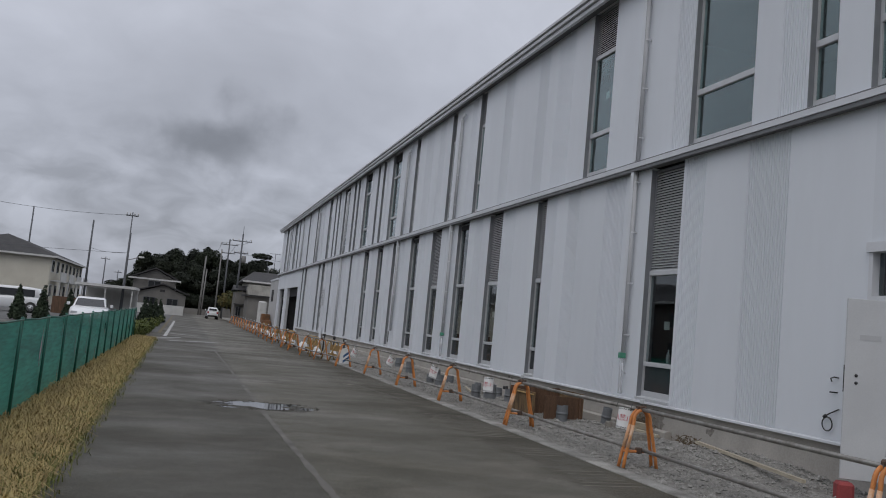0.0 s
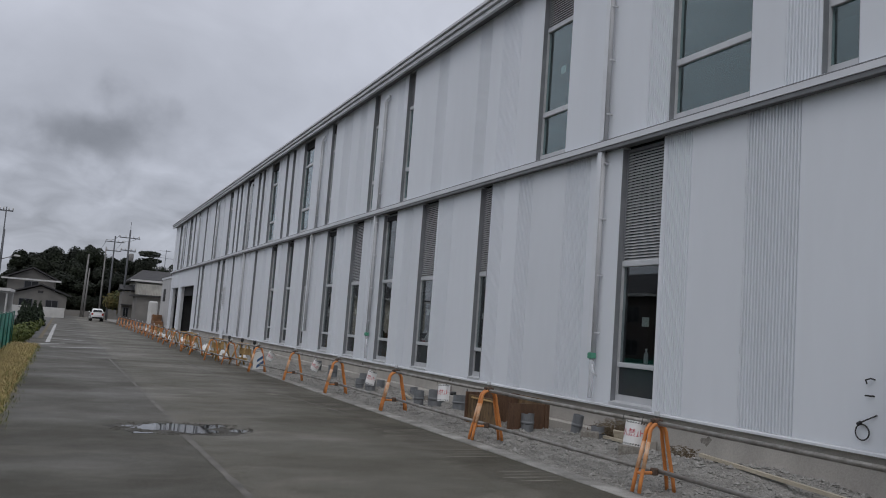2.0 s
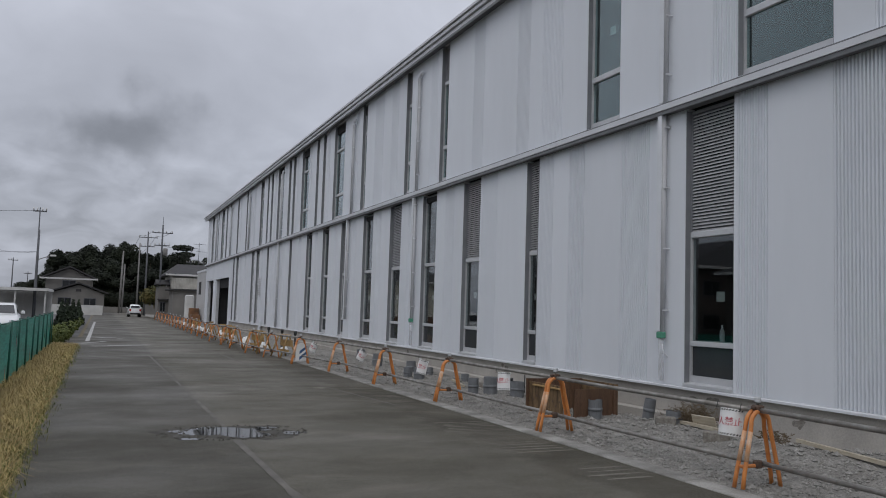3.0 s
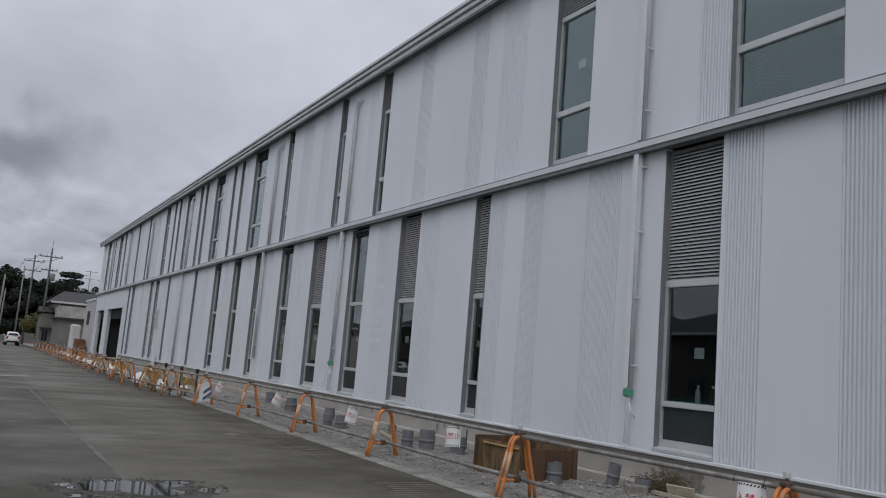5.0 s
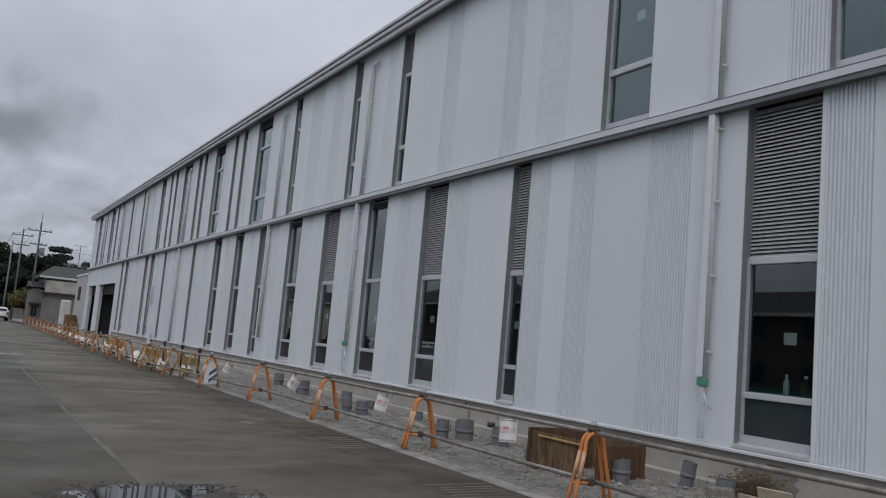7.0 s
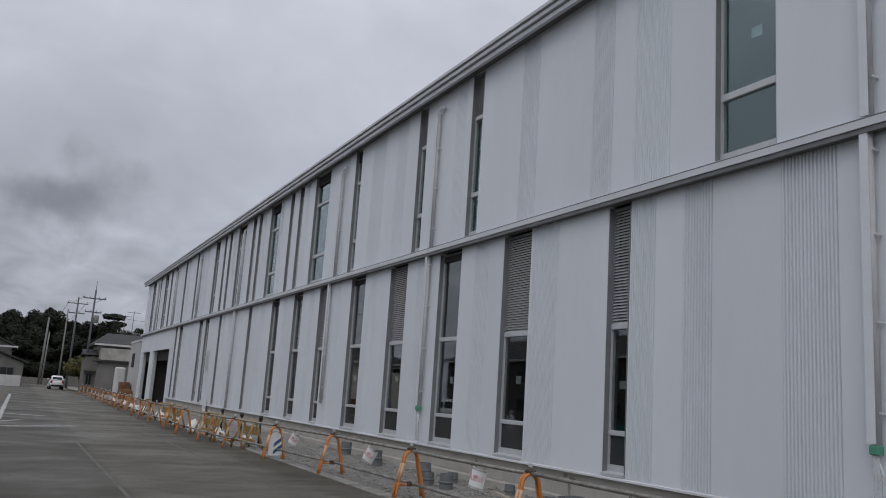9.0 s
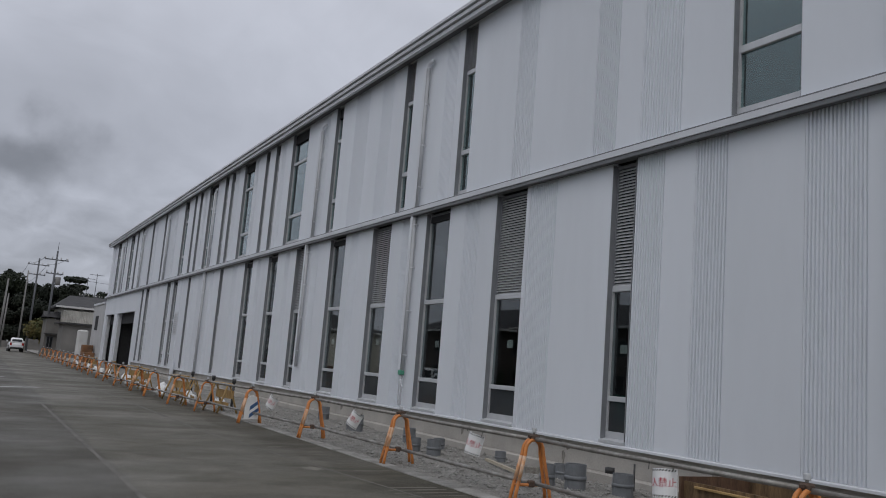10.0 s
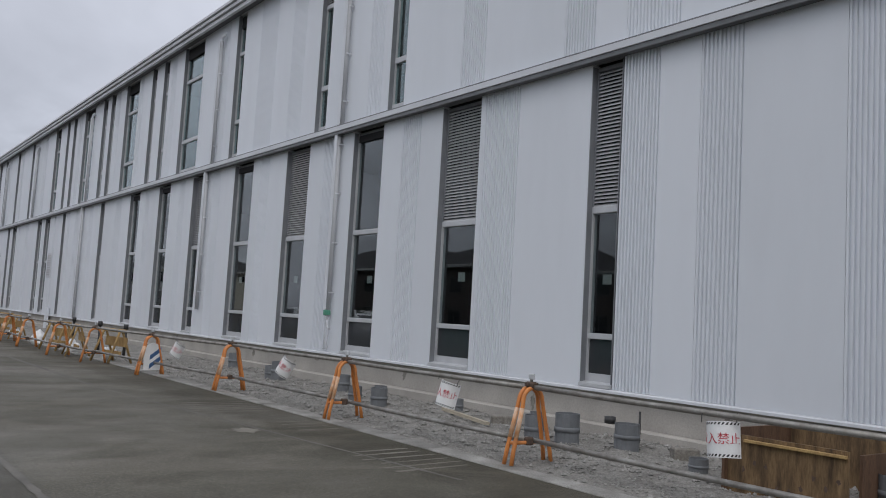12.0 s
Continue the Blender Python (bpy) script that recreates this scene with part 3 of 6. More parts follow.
# dark strips paint the shadow inside the fascia grooves
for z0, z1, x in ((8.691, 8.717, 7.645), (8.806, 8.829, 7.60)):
    part("gutter_joint", box("gutter_joint", x, x + 0.05, Y0, Y1 + 0.34, z0, z1, M_TRIMSHADE), warehouse, "dark strip painted as shade in the fascia grooves")
part("roof", profile_run("roof", [(8.3, 8.80), (8.3, 8.95), (24, 9.26), (24, 8.80)], Y0, Y1 + 0.3, M_TRIM), warehouse, "low white metal roof")
part("plinth", profile_run("plinth", [(8.3, -0.1), (7.93, -0.1), (PLINTH_X, 0.559), (8.3, 0.559)], Y0, 60.6, M_CONC), warehouse, "grey cast concrete plinth")
part("footing", profile_run("footing", [(7.92, -0.1), (7.80, -0.1), (7.80, 0.17), (7.83, 0.19), (7.92, 0.19)], 12.2, 60.6, M_CONC), warehouse, "concrete footing ledge")
# separate undersides with the shade put into their grey
part("belt_soffit", box("belt_soffit", 7.778, 7.897, Y0, Y1, 4.786, 4.797, M_SOFFIT), warehouse, "underside of the belt flashing, grey painted in as shade")
part("eave_soffit", box("eave_soffit", 7.705, 7.897, Y0, Y1, 8.655, 8.675, M_SOFFIT), warehouse, "eave underside, grey painted in as shade")
# vent and pipe chase far along the wall
vent = part("wall_vent", box("wall_vent", 7.872, 7.897, 48.75, 49.45, 2.15, 3.2, M_TRIM, 0.006), warehouse, "pale grey louvred wall vent")
for k in range(9):
    part("vane", box("vane", 7.858, 7.871, 48.82, 49.38, 2.25 + 0.1 * k, 2.31 + 0.1 * k, M_SLAT), vent)
part("pipe_chase", box("pipe_chase", 7.78, 7.86, 48.15, 48.6, -0.05, 0.9, M_WHITE, 0.006), warehouse, "white pipe chase at the wall foot")
# rear and inner shell; room surfaces coloured near black so they look unlit
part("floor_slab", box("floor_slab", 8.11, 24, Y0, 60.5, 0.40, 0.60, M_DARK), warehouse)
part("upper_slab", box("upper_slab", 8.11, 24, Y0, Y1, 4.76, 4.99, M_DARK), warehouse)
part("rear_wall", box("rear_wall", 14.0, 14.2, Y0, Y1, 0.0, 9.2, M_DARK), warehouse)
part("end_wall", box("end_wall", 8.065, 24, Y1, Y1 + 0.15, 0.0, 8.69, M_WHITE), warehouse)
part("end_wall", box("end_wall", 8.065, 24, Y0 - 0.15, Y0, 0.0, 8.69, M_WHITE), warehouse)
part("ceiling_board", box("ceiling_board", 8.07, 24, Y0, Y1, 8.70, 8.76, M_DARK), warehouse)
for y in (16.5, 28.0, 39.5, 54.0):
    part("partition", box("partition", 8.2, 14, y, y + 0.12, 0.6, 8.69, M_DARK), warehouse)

SLAT = {}


def window(y0, y1, z0, z1, bars, louvre, pane_mat, head):
    """A tall slot window set back in the cladding: frame, bars, panes and, at the top, a louvre."""
    w = part("window", box("window", 8.05, 8.077, y0 + 0.003, y1 - 0.003, z0 - 0.02, z0 + 0.045, M_ALU), warehouse)
    fx0, fx1, j = 7.995, 8.08, 0.045 if y1 - y0 > 0.6 else 0.036
    top = bars[-1][1] if louvre else z1
    pieces = [("reveal", WALL_X + 0.006, fx0 - 0.002, y1 - 0.012, y1 - 0.002, z0, z1, M_JAMB, "grey metal reveal"),
              ("reveal", WALL_X + 0.006, fx0 - 0.002, y0 + 0.002, y0 + 0.012, z0, z1, M_JAMB, "grey metal reveal"),
              ("stile", fx0, fx1, y0 + 0.002, y0 + j, z0, top, M_FRAMELIGHT, "pale silver aluminium stile"),
              ("stile", fx0, fx1, y1 - j, y1 - 0.002, z0, top, M_FRAMELIGHT, "pale silver aluminium stile"),
              ("bottom_rail", fx0, fx1, y0 + j, y1 - j, z0, z0 + 0.11, M_FRAMELIGHT, ""),
              ("head", fx0, fx1, y0 + j, y1 - j, z1 - 0.05, z1, M_JAMB, "")]
    if not louvre:
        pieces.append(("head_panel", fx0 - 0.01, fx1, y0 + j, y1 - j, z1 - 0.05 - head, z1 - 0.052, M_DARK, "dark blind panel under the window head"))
    else:
        pieces += [("louvre_stile", fx0, fx1, y0 + 0.002, y0 + j, top + 0.001, z1, M_JAMB, "dull grey louvre stile"),
                   ("louvre_stile", fx0, fx1, y1 - j, y1 - 0.002, top + 0.001, z1, M_JAMB, "dull grey louvre stile")]
    for name, xa, xb, ya, yb, za, zb, mat, label in pieces:
        part(name, box(name, xa, xb, ya, yb, za, zb, mat), w, label)
    part("sill", profile_run("sill", [(7.993, z0 - 0.052), (7.876, z0 - 0.052), (7.876, z0 - 0.012), (7.993, z0 + 0.012)], y0 + 0.002, y1 - 0.002, M_ALU), w)
    for a, b in bars:
        part("transom", box("transom", fx0 - 0.012, fx1, y0 + j, y1 - j, a, b, M_ALU, 0.008), w)
    zs = [z0 + 0.11] + [v for ab in bars for v in ab] + [z1 - 0.05 - (0 if louvre else head)]
    lights = [(zs[i], zs[i + 1]) for i in range(0, len(zs), 2)]
    for k, (a, b) in enumerate(lights):
        if louvre and k == len(lights) - 1:
            key = round(y1 - y0, 2)
            if key not in SLAT:
                h = (y1 - y0) / 2 - j
                SLAT[key] = profile_run("slat", [(-0.026, -0.026), (-0.026, -0.010), (0.020, 0.021), (0.027, 0.018)], -h, h, M_SLAT)
            # near-black sheet paints the shade behind the slats
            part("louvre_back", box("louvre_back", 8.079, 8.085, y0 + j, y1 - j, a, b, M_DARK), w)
            n = int((b - a) / 0.048)
            for i in range(n):
                part("slat", SLAT[key], w, "", Matrix.Translation((8.03, (y0 + y1) / 2, a + (i + 0.5) * (b - a) / n)))
        else:
            low = k == 0 and pane_mat is M_GLASS
            p = part("spandrel" if low else "pane", box("pane", 8.025, 8.033, y0 + j, y1 - j, a, b, M_SPANDREL if low else pane_mat), w)
            p.visible_shadow = False
    return w


for a, b, louvre in LOWER:
    window(a, b, 0.665, 4.76, [(1.207, 1.283), (2.82, 2.912)], louvre, M_GLASS, 0.13)
for a, b, louvre in UPPER:
    window(a, b, 5.02, 8.68, [(5.88, 5.985), (7.62, 7.715)], louvre, M_GLASS_TEAL, 0.30)

# notices taped inside the lower panes
for y, z, s in ((12.73, 1.94, 0.17), (18.16, 1.97, 0.15), (21.13, 2.02, 0.17), (23.8, 1.99, 0.16), (26.7, 2.0, 0.16), (29.5, 2.0, 0.16), (15.55, 6.73, 0.18)):
    tagged(part("paper_notice", box("paper_notice", 8.036, 8.038, y - s / 2, y + s / 2, z - s * 0.42, z + s * 0.42, M_NOTICE)), "white paper notice taped inside a window pane", "notice", "window notices")

# rain pipes
BRACKET = box("bracket", -0.03, 0.10, -0.008, 0.008, -0.012, 0.012, M_TRIM)


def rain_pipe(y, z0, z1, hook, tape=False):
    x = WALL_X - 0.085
    # grey pipe and added white front strip imitate its shaded and lit sides
    p = part("rain_pipe", tubes("rain_pipe", [[(x + 0.012, y, z0), (x + 0.012, y, z1)]], 0.05, M_PIPESHADE, 14), warehouse, "round rain pipe in shade grey behind an added lit-face strip")
    part("cover_strip", box("cover_strip", x - 0.055, x - 0.041, y - 0.03, y + 0.075, z0 + (0.13 if tape else 0.0), z1, M_RAINPIPE, 0.003), p, "white strip that paints the pipe's lit face")
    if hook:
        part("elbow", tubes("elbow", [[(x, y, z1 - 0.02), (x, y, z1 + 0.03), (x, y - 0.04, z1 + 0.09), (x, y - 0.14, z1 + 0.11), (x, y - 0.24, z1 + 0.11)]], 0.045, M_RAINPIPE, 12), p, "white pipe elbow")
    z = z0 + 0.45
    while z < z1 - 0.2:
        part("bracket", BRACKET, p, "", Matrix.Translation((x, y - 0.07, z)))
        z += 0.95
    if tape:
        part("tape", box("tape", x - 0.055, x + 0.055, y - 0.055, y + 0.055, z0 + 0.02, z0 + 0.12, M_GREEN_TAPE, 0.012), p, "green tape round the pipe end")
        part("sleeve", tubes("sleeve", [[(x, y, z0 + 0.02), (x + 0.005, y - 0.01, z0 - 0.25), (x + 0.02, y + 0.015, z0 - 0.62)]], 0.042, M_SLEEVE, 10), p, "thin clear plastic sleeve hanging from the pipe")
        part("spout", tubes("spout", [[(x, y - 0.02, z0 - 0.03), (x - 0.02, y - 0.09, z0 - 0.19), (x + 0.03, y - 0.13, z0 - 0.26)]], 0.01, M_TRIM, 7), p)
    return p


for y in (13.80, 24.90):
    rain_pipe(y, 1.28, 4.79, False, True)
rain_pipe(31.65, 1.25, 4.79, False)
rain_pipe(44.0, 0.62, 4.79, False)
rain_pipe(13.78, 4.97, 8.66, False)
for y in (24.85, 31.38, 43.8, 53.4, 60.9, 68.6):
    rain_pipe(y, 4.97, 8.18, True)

# gates at the far end: half-raised shutters, bays painted black as unlit depth
for a, b in GATES:
    g = part("gate", box("gate", 8.22, 8.26, a, b, 2.9, 3.55, M_DARK), warehouse, "dark open gate bay")
    part("jamb", box("jamb", 8.0, 8.2, a, a + 0.12, 0, 3.55, M_ALU), g)
    part("jamb", box("jamb", 8.0, 8.2, b - 0.12, b, 0, 3.55, M_ALU), g)
    # black linings hold the shade of the deep bay in their colour
    part("bay_back", box("bay_back", 9.4, 9.5, a - 0.3, b + 0.3, 0, 3.7, M_BLACK), g)
    part("bay_side", box("bay_side", 8.3, 9.4, b + 0.2, b + 0.3, 0, 3.7, M_BLACK), g)
    part("bay_side", box("bay_side", 8.3, 9.4, a - 0.3, a - 0.2, 0, 3.7, M_BLACK), g)
    part("bay_floor", box("bay_floor", 8.05, 9.4, a - 0.2, b + 0.2, -0.04, 0.02, M_DARK), g)
    part("bay_ceiling", box("bay_ceiling", 8.3, 9.4, a - 0.2, b + 0.2, 3.6, 3.7, M_BLACK), g)
    part("equipment", box("equipment", 8.9, 9.3, a + 1.6, a + 2.5, 0.02, 1.5, M_SLAT, 0.03), g, "grey equipment cabinet in the bay")
    # plain grey sheet for a pale panel inside the bay, not a lamp
    part("lamp_panel", box("lamp_panel", 9.36, 9.395, a + 1.0, a + 2.0, 2.2, 2.5, M_SLAT), g)

# service door standing open
door = thing("service_door", "open pale grey steel door leaf beside the wall", "door", pose(7.93, 7.35, 0.0, 0, 0, -30), kind="structure")
part("door_leaf", box("door_leaf", -0.86, 0.0, -0.02, 0.02, 0.30, 2.30, M_DOOR, 0.004), door)
part("nameplate", box("nameplate", -0.72, -0.5, -0.024, -0.021, 1.84, 1.90, M_SLAT), door, "grey smudged plate")
for z in (1.44, 1.36):
    part("bolt", tubes("bolt", [[(-0.74, -0.03, z), (-0.74, -0.01, z)]], 0.018, M_BLACK), door)
part("lock_edge", box("lock_edge", -0.866, -0.861, -0.012, 0.012, 1.25, 1.55, M_BLACK), door)
part("rubber_foot", box("rubber_foot", -0.9, -0.72, -0.12, 0.1, 0.0, 0.27, M_REDBASE, 0.03), door, "red block under the door leaf")
frame_door = part("door_frame", box("door_frame", 7.87, 8.06, DOOR_Y0, DOOR_Y0 + 0.06, 0.6, 3.055, M_TRIM), warehouse, "white door frame with a glazed light above")
part("jamb", box("jamb", 7.87, 8.06, DOOR_Y1 - 0.06, DOOR_Y1, 0.6, 3.055, M_TRIM), frame_door)
part("head", box("head", 7.84, 8.06, DOOR_Y0 + 0.06, DOOR_Y1 + 0.02, 2.93, 3.05, M_TRIM), frame_door)
part("rail", box("rail", 7.87, 8.06, DOOR_Y0 + 0.06, DOOR_Y1 - 0.06, 2.33, 2.40, M_TRIM), frame_door)
part("pane", box("pane", 7.98, 7.99, DOOR_Y0 + 0.06, DOOR_Y1 - 0.06, 2.40, 2.93, M_GLASS), frame_door)
# near-black sheet paints the unlit room behind the open door
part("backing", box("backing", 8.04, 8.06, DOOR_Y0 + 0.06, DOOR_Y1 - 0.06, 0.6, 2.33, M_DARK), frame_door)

# conduit ends and a cable coil that come out of the cladding beside the door
coil = part("cable_coil", tubes("cable_coil", [[(7.865, 8.74 - 0.085 * math.sin(a), 0.80 + 0.085 * math.cos(a)) for a in [i * 0.35 for i in range(19)]], [(7.865, 8.77, 0.90), (7.85, 8.70, 0.93), (7.89, 8.58, 1.0)]], 0.008, M_BLACK, 7), warehouse, "black cable coil hanging from the wall")
part("cable_tie", tubes("cable_tie", [[(7.865, 8.80, 0.88), (7.865, 8.76, 0.905)]], 0.02, M_BLACK, 7), coil)
part("conduit_end", tubes("conduit_end", [[(7.91, 8.62, 1.38), (7.85, 8.64, 1.39), (7.84, 8.69, 1.37), (7.86, 8.69, 1.33)]], 0.009, M_BLACK, 7), warehouse, "short black cable end")
part("conduit_end", tubes("conduit_end", [[(7.91, 8.62, 1.20), (7.84, 8.70, 1.20)]], 0.009, M_BLACK, 7), warehouse, "short black cable end")

# lower annex beyond the end of the building
annex = thing("annex", "low pale grey annex beyond the white building", "building")
part("wall", box("wall", 7.92, 16, 74.95, 81.5, 0, 4.45, M_ANNEX), annex)
part("coping", box("coping", 7.86, 16, 74.95, 81.6, 4.453, 4.6, M_TRIM), annex)
part("window", box("window", 7.89, 7.917, 78.0, 79.6, 2.5, 3.6, M_DARK), annex)

# ---- kerb ----
KERB = box("kerb_stone", 5.22, 5.45, 0.004, 1.995, -0.06, 0.018, M_KERB, 0.012)
kerb = thing("kerb", "row of pale worn concrete kerb slabs along the road", "kerb", kind="structure")
for k in range(-5, 38):
    part("kerb_stone", KERB, kerb, "", Matrix.Translation((0, k * 2.0, 0)))


# ---- barricades and rails ----
def arch_paths(y_top, y_foot, w0=0.245, w1=0.12, h=0.72):
    pts = [(-w0, y_foot, 0.0), (-w0 + 0.02, y_foot * 0.9, 0.12)]
    pts += [(-w1 - 0.005, y_top + (y_foot - y_top) * 0.25, h - 0.17)]
    for a in range(160, 19, -20):
        pts.append((w1 * math.cos(radians(a)), y_top, h - 0.13 + 0.13 * math.sin(radians(a))))
    return pts + [(w1 + 0.005, y_top + (y_foot - y_top) * 0.25, h - 0.17), (w0 - 0.02, y_foot * 0.9, 0.12), (w0, y_foot, 0.0)]


def make_barricade():
    b = thing("arch_barricade", "worn orange steel arch barricade standing on the kerb", "barricade", group="orange barricades along the kerb")
    for s in (-1, 1):
        part("arch_tube", tubes("arch_tube", [arch_paths(s * 0.03, s * 0.055)], 0.021, M_ORANGE, 10), b)
    part("crossbar", tubes("crossbar", [[(-0.2, 0, 0.2), (0.2, 0, 0.2)]], 0.018, M_ORANGE), b)
    part("crossbar", tubes("crossbar", [[(-0.2, -0.05, 0.2), (-0.2, 0.05, 0.2)]], 0.016, M_ORANGE), b)
    for sgn in (-1, 1):
        p = arch_paths(sgn * 0.03, sgn * 0.055)
        part("reflective_band", tubes("reflective_band", [[tuple(Vector(p[1]).lerp(Vector(p[2]), 0.3)), tuple(Vector(p[1]).lerp(Vector(p[2]), 0.95))]], 0.0225, M_BAND, 10), b, "pale worn reflective band")
    c = part("clamp", box("clamp", -0.045, 0.045, -0.05, 0.05, 0.70, 0.775, M_RUST, 0.015), b, "rusty pipe clamp")
    part("bolt", tubes("bolt", [[(0.0, 0.0, 0.772), (0.0, 0.0, 0.80)]], 0.016, M_STEEL, 8), c)
    part("nut", tubes("nut", [[(0.0, 0.0, 0.798), (0.0, 0.0, 0.806), (0.0, 0.0, 0.842), (0.0, 0.0, 0.85)]], 0.031, M_ALU, 10), c, "bright silver clamp nut")
    for e in (-0.06, 0.06):
        part("lug", box("lug", e - 0.012, e + 0.012, -0.02, 0.02, 0.735, 0.765, M_RUST, 0.004), c)
    part("clamp", box("clamp", -0.04, 0.04, -0.035, 0.035, 0.175, 0.25, M_RUST, 0.012), b, "rusty pipe clamp")
    return b


BARS = [(5.74, 5.72), (5.72, 9.55), (5.66, 13.28), (5.62, 16.92), (5.54, 20.25), (5.47, 23.72), (5.17, 26.72), (4.93, 29.72), (4.72, 31.95), (4.66, 35.2), (4.66, 37.9), (4.60, 41.0), (4.62, 44.0), (4.7, 47.0), (4.75, 50.3), (4.8, 53.2), (4.85, 56), (4.88, 59), (4.9, 62), (4.9, 65), (4.92, 68), (4.95, 71), (5.0, 75), (5.0, 79), (5.0, 83), (5.05, 88)]
first = make_barricade()
for k, (x, y) in enumerate(BARS):
    m = pose(x, y, 0.022 if x > 5.3 else 0.006, 0, 0, random.uniform(-7, 7) if k < 7 else random.uniform(-28, 28))
    if k == 0:
        first.matrix_basis = m
    else:
        copy_thing(first, m)


def rail_pipe(a, b, name="rail_pipe"):
    d = Vector(b) - Vector(a)
    ob = part(name, tubes(name, [[a, tuple(Vector(a) + d * 0.33 + Vector((0, 0, -0.006))), tuple(Vector(a) + d * 0.66 + Vector((0, 0, -0.008))), b]], 0.0243, M_STEEL, 10))
    return tagged(ob, "dull galvanised pipe clamped along the barricades", "pipe", "barricade rail pipes")


for i in range(len(BARS) - 1):
    (xa, ya), (xb, yb) = BARS[i], BARS[i + 1]
    if i == 0:
        xa, ya = 5.7, 1.0
    o = 0.0 if i % 2 else 0.006
    if yb < 71:
        rail_pipe((xa, ya, 0.742 + o), (xb, yb + 0.12, 0.742 + o))
        rail_pipe((xa + 0.05, ya, 0.235 + o), (xb + 0.05, yb + 0.1, 0.235 + o))


# ---- verge, fence and grass ----
def verge_lift(x, y):
    t = min(1, max(0, (-0.84 - x) / 0.25))
    return t * (0.035 + 0.03 * noise.noise((x * 3, y * 1.5, 1.0)) + 0.015 * noise.noise((x * 11, y * 9, 2.0)))


verge = sheet("grass_verge", -1.9, -0.80, -10, 35.2, 0.004, M_THATCH, 10, 420, verge_lift)
for v in verge.vertices:
    if v.co.x > -0.95:
        v.co.x += 0.10 * noise.noise((v.co.y * 0.8, 3.0, 0)) + 0.05 * noise.noise((v.co.y * 4.0, 5.0, 0))
verge.update()
tagged(part("grass_verge", verge), "strip of dry straw-coloured grass beside the road", "verge", kind="structure")


def blades(name, count, place, length, width, lean, mat, label):
    rng = random.Random(name)
    vs, fs = [], []
    for _ in range(count):
        x, y = place(rng)
        z = 0.004 + verge_lift(x, y)
        L, w, a, b = rng.uniform(*length), rng.uniform(*width), rng.uniform(0, 6.283), rng.uniform(*lean)
        d = Vector((math.cos(a), math.sin(a), 0))
        s = Vector((-d.y, d.x, 0)) * w
        p = Vector((x, y, z))
        m = p + d * L * 0.5 * math.sin(b * 0.6) + Vector((0, 0, L * 0.55 * math.cos(b * 0.6)))
        t = p + d * L * math.sin(b) + Vector((0, 0, max(0.008, L * math.cos(b))))
        o = len(vs)
        vs += [p - s, p + s, m + s * 0.7, m - s * 0.7, t]
        fs += [(o, o + 1, o + 2, o + 3), (o + 3, o + 2, o + 4)]
    return tagged(part(name, mesh(name, vs, fs, mat)), label, "grass", kind="stuff")


def near_y(rng):
    return 5.5 + 30 * rng.random() ** 1.7


blades("dry_grass", 26000, lambda r: (r.uniform(-1.8, -0.84), near_y(r)), (0.08, 0.3), (0.003, 0.008), (1.25, 1.55), M_STRAW, "flattened dry straw grass on the verge")
blades("green_grass", 9000, lambda r: (-0.95 + r.gauss(0, 0.11) + 0.12 * noise.noise((near_y(r) * 0 + 1, 2, 3)), near_y(r)), (0.05, 0.13), (0.003, 0.007), (0.3, 1.2), M_BLADE, "short green grass tufts at the road edge")
blades("green_grass", 1500, lambda r: (r.uniform(-1.7, -1.0), near_y(r)), (0.04, 0.11), (0.003, 0.006), (0.2, 1.0), M_BLADE, "sparse green weeds in dry grass")

fence = thing("mesh_fence", "low green net fence on slim green posts", "fence")
FX, FH, STEP = -1.66, 1.17, 1.94
POST = tubes("post", [[(0, 0, -0.05), (0, 0, FH + 0.03)]], 0.019, M_POST, 8)
ys = [10.6 + STEP * k for k in range(-6, 13)] + [35.0]
for y in ys:
    part("post", POST, fence, "", Matrix.Translation((FX, y, 0)) @ pose(0, 0, 0, random.uniform(-1.2, 1.2), random.uniform(-1, 1)))
for a, b in zip(ys, ys[1:]):
    vs, fs, nx, nz = [], [], 8, 5
    for i in range(nx + 1):
        for k in range(nz + 1):
            u, v = i / nx, k / nz
            sag = 0.035 * math.sin(math.pi * u) * (0.4 + v) * (0.6 + 0.4 * noise.noise((a, u * 3, v * 2)))
            vs.append((FX - 0.045 + 0.02 * noise.noise((u * 4 + a, v * 4, 0)), a + (b - a) * u, 0.04 + (FH - 0.05) * v - (sag if k == nz else 0) * 0.4))
    for i in range(nx):
        for k in range(nz):
            q = i * (nz + 1) + k
            fs.append((q, q + 1, q + nz + 2, q + nz + 1))
    part("net", mesh("net", vs, fs, M_NET, True), fence, "green woven net")
    part("top_wire", tubes("top_wire", [[(FX + 0.02, a, FH), (FX + 0.02, (a + b) / 2, FH - 0.012), (FX + 0.02, b, FH)]], 0.011, M_POST, 6), fence)

# ---- puddle and marks on the road ----
def blob(name, x, y, rx, ry, z, mat, seed, jag=0.3):
    vs, n = [(x, y, z)], 64
    for k in range(n):
        a = 2 * math.pi * k / n
        r = 1 + jag * noise.noise((math.cos(a) * 1.6 + seed, math.sin(a) * 1.6, seed)) * 2 + 0.15 * noise.noise((math.cos(a) * 7, math.sin(a) * 7, seed))
        vs.append((x + rx * r * math.cos(a), y + ry * r * math.sin(a), z))
    return mesh(name, vs, [(0, 1 + k, 1 + (k + 1) % n) for k in range(n)], mat)


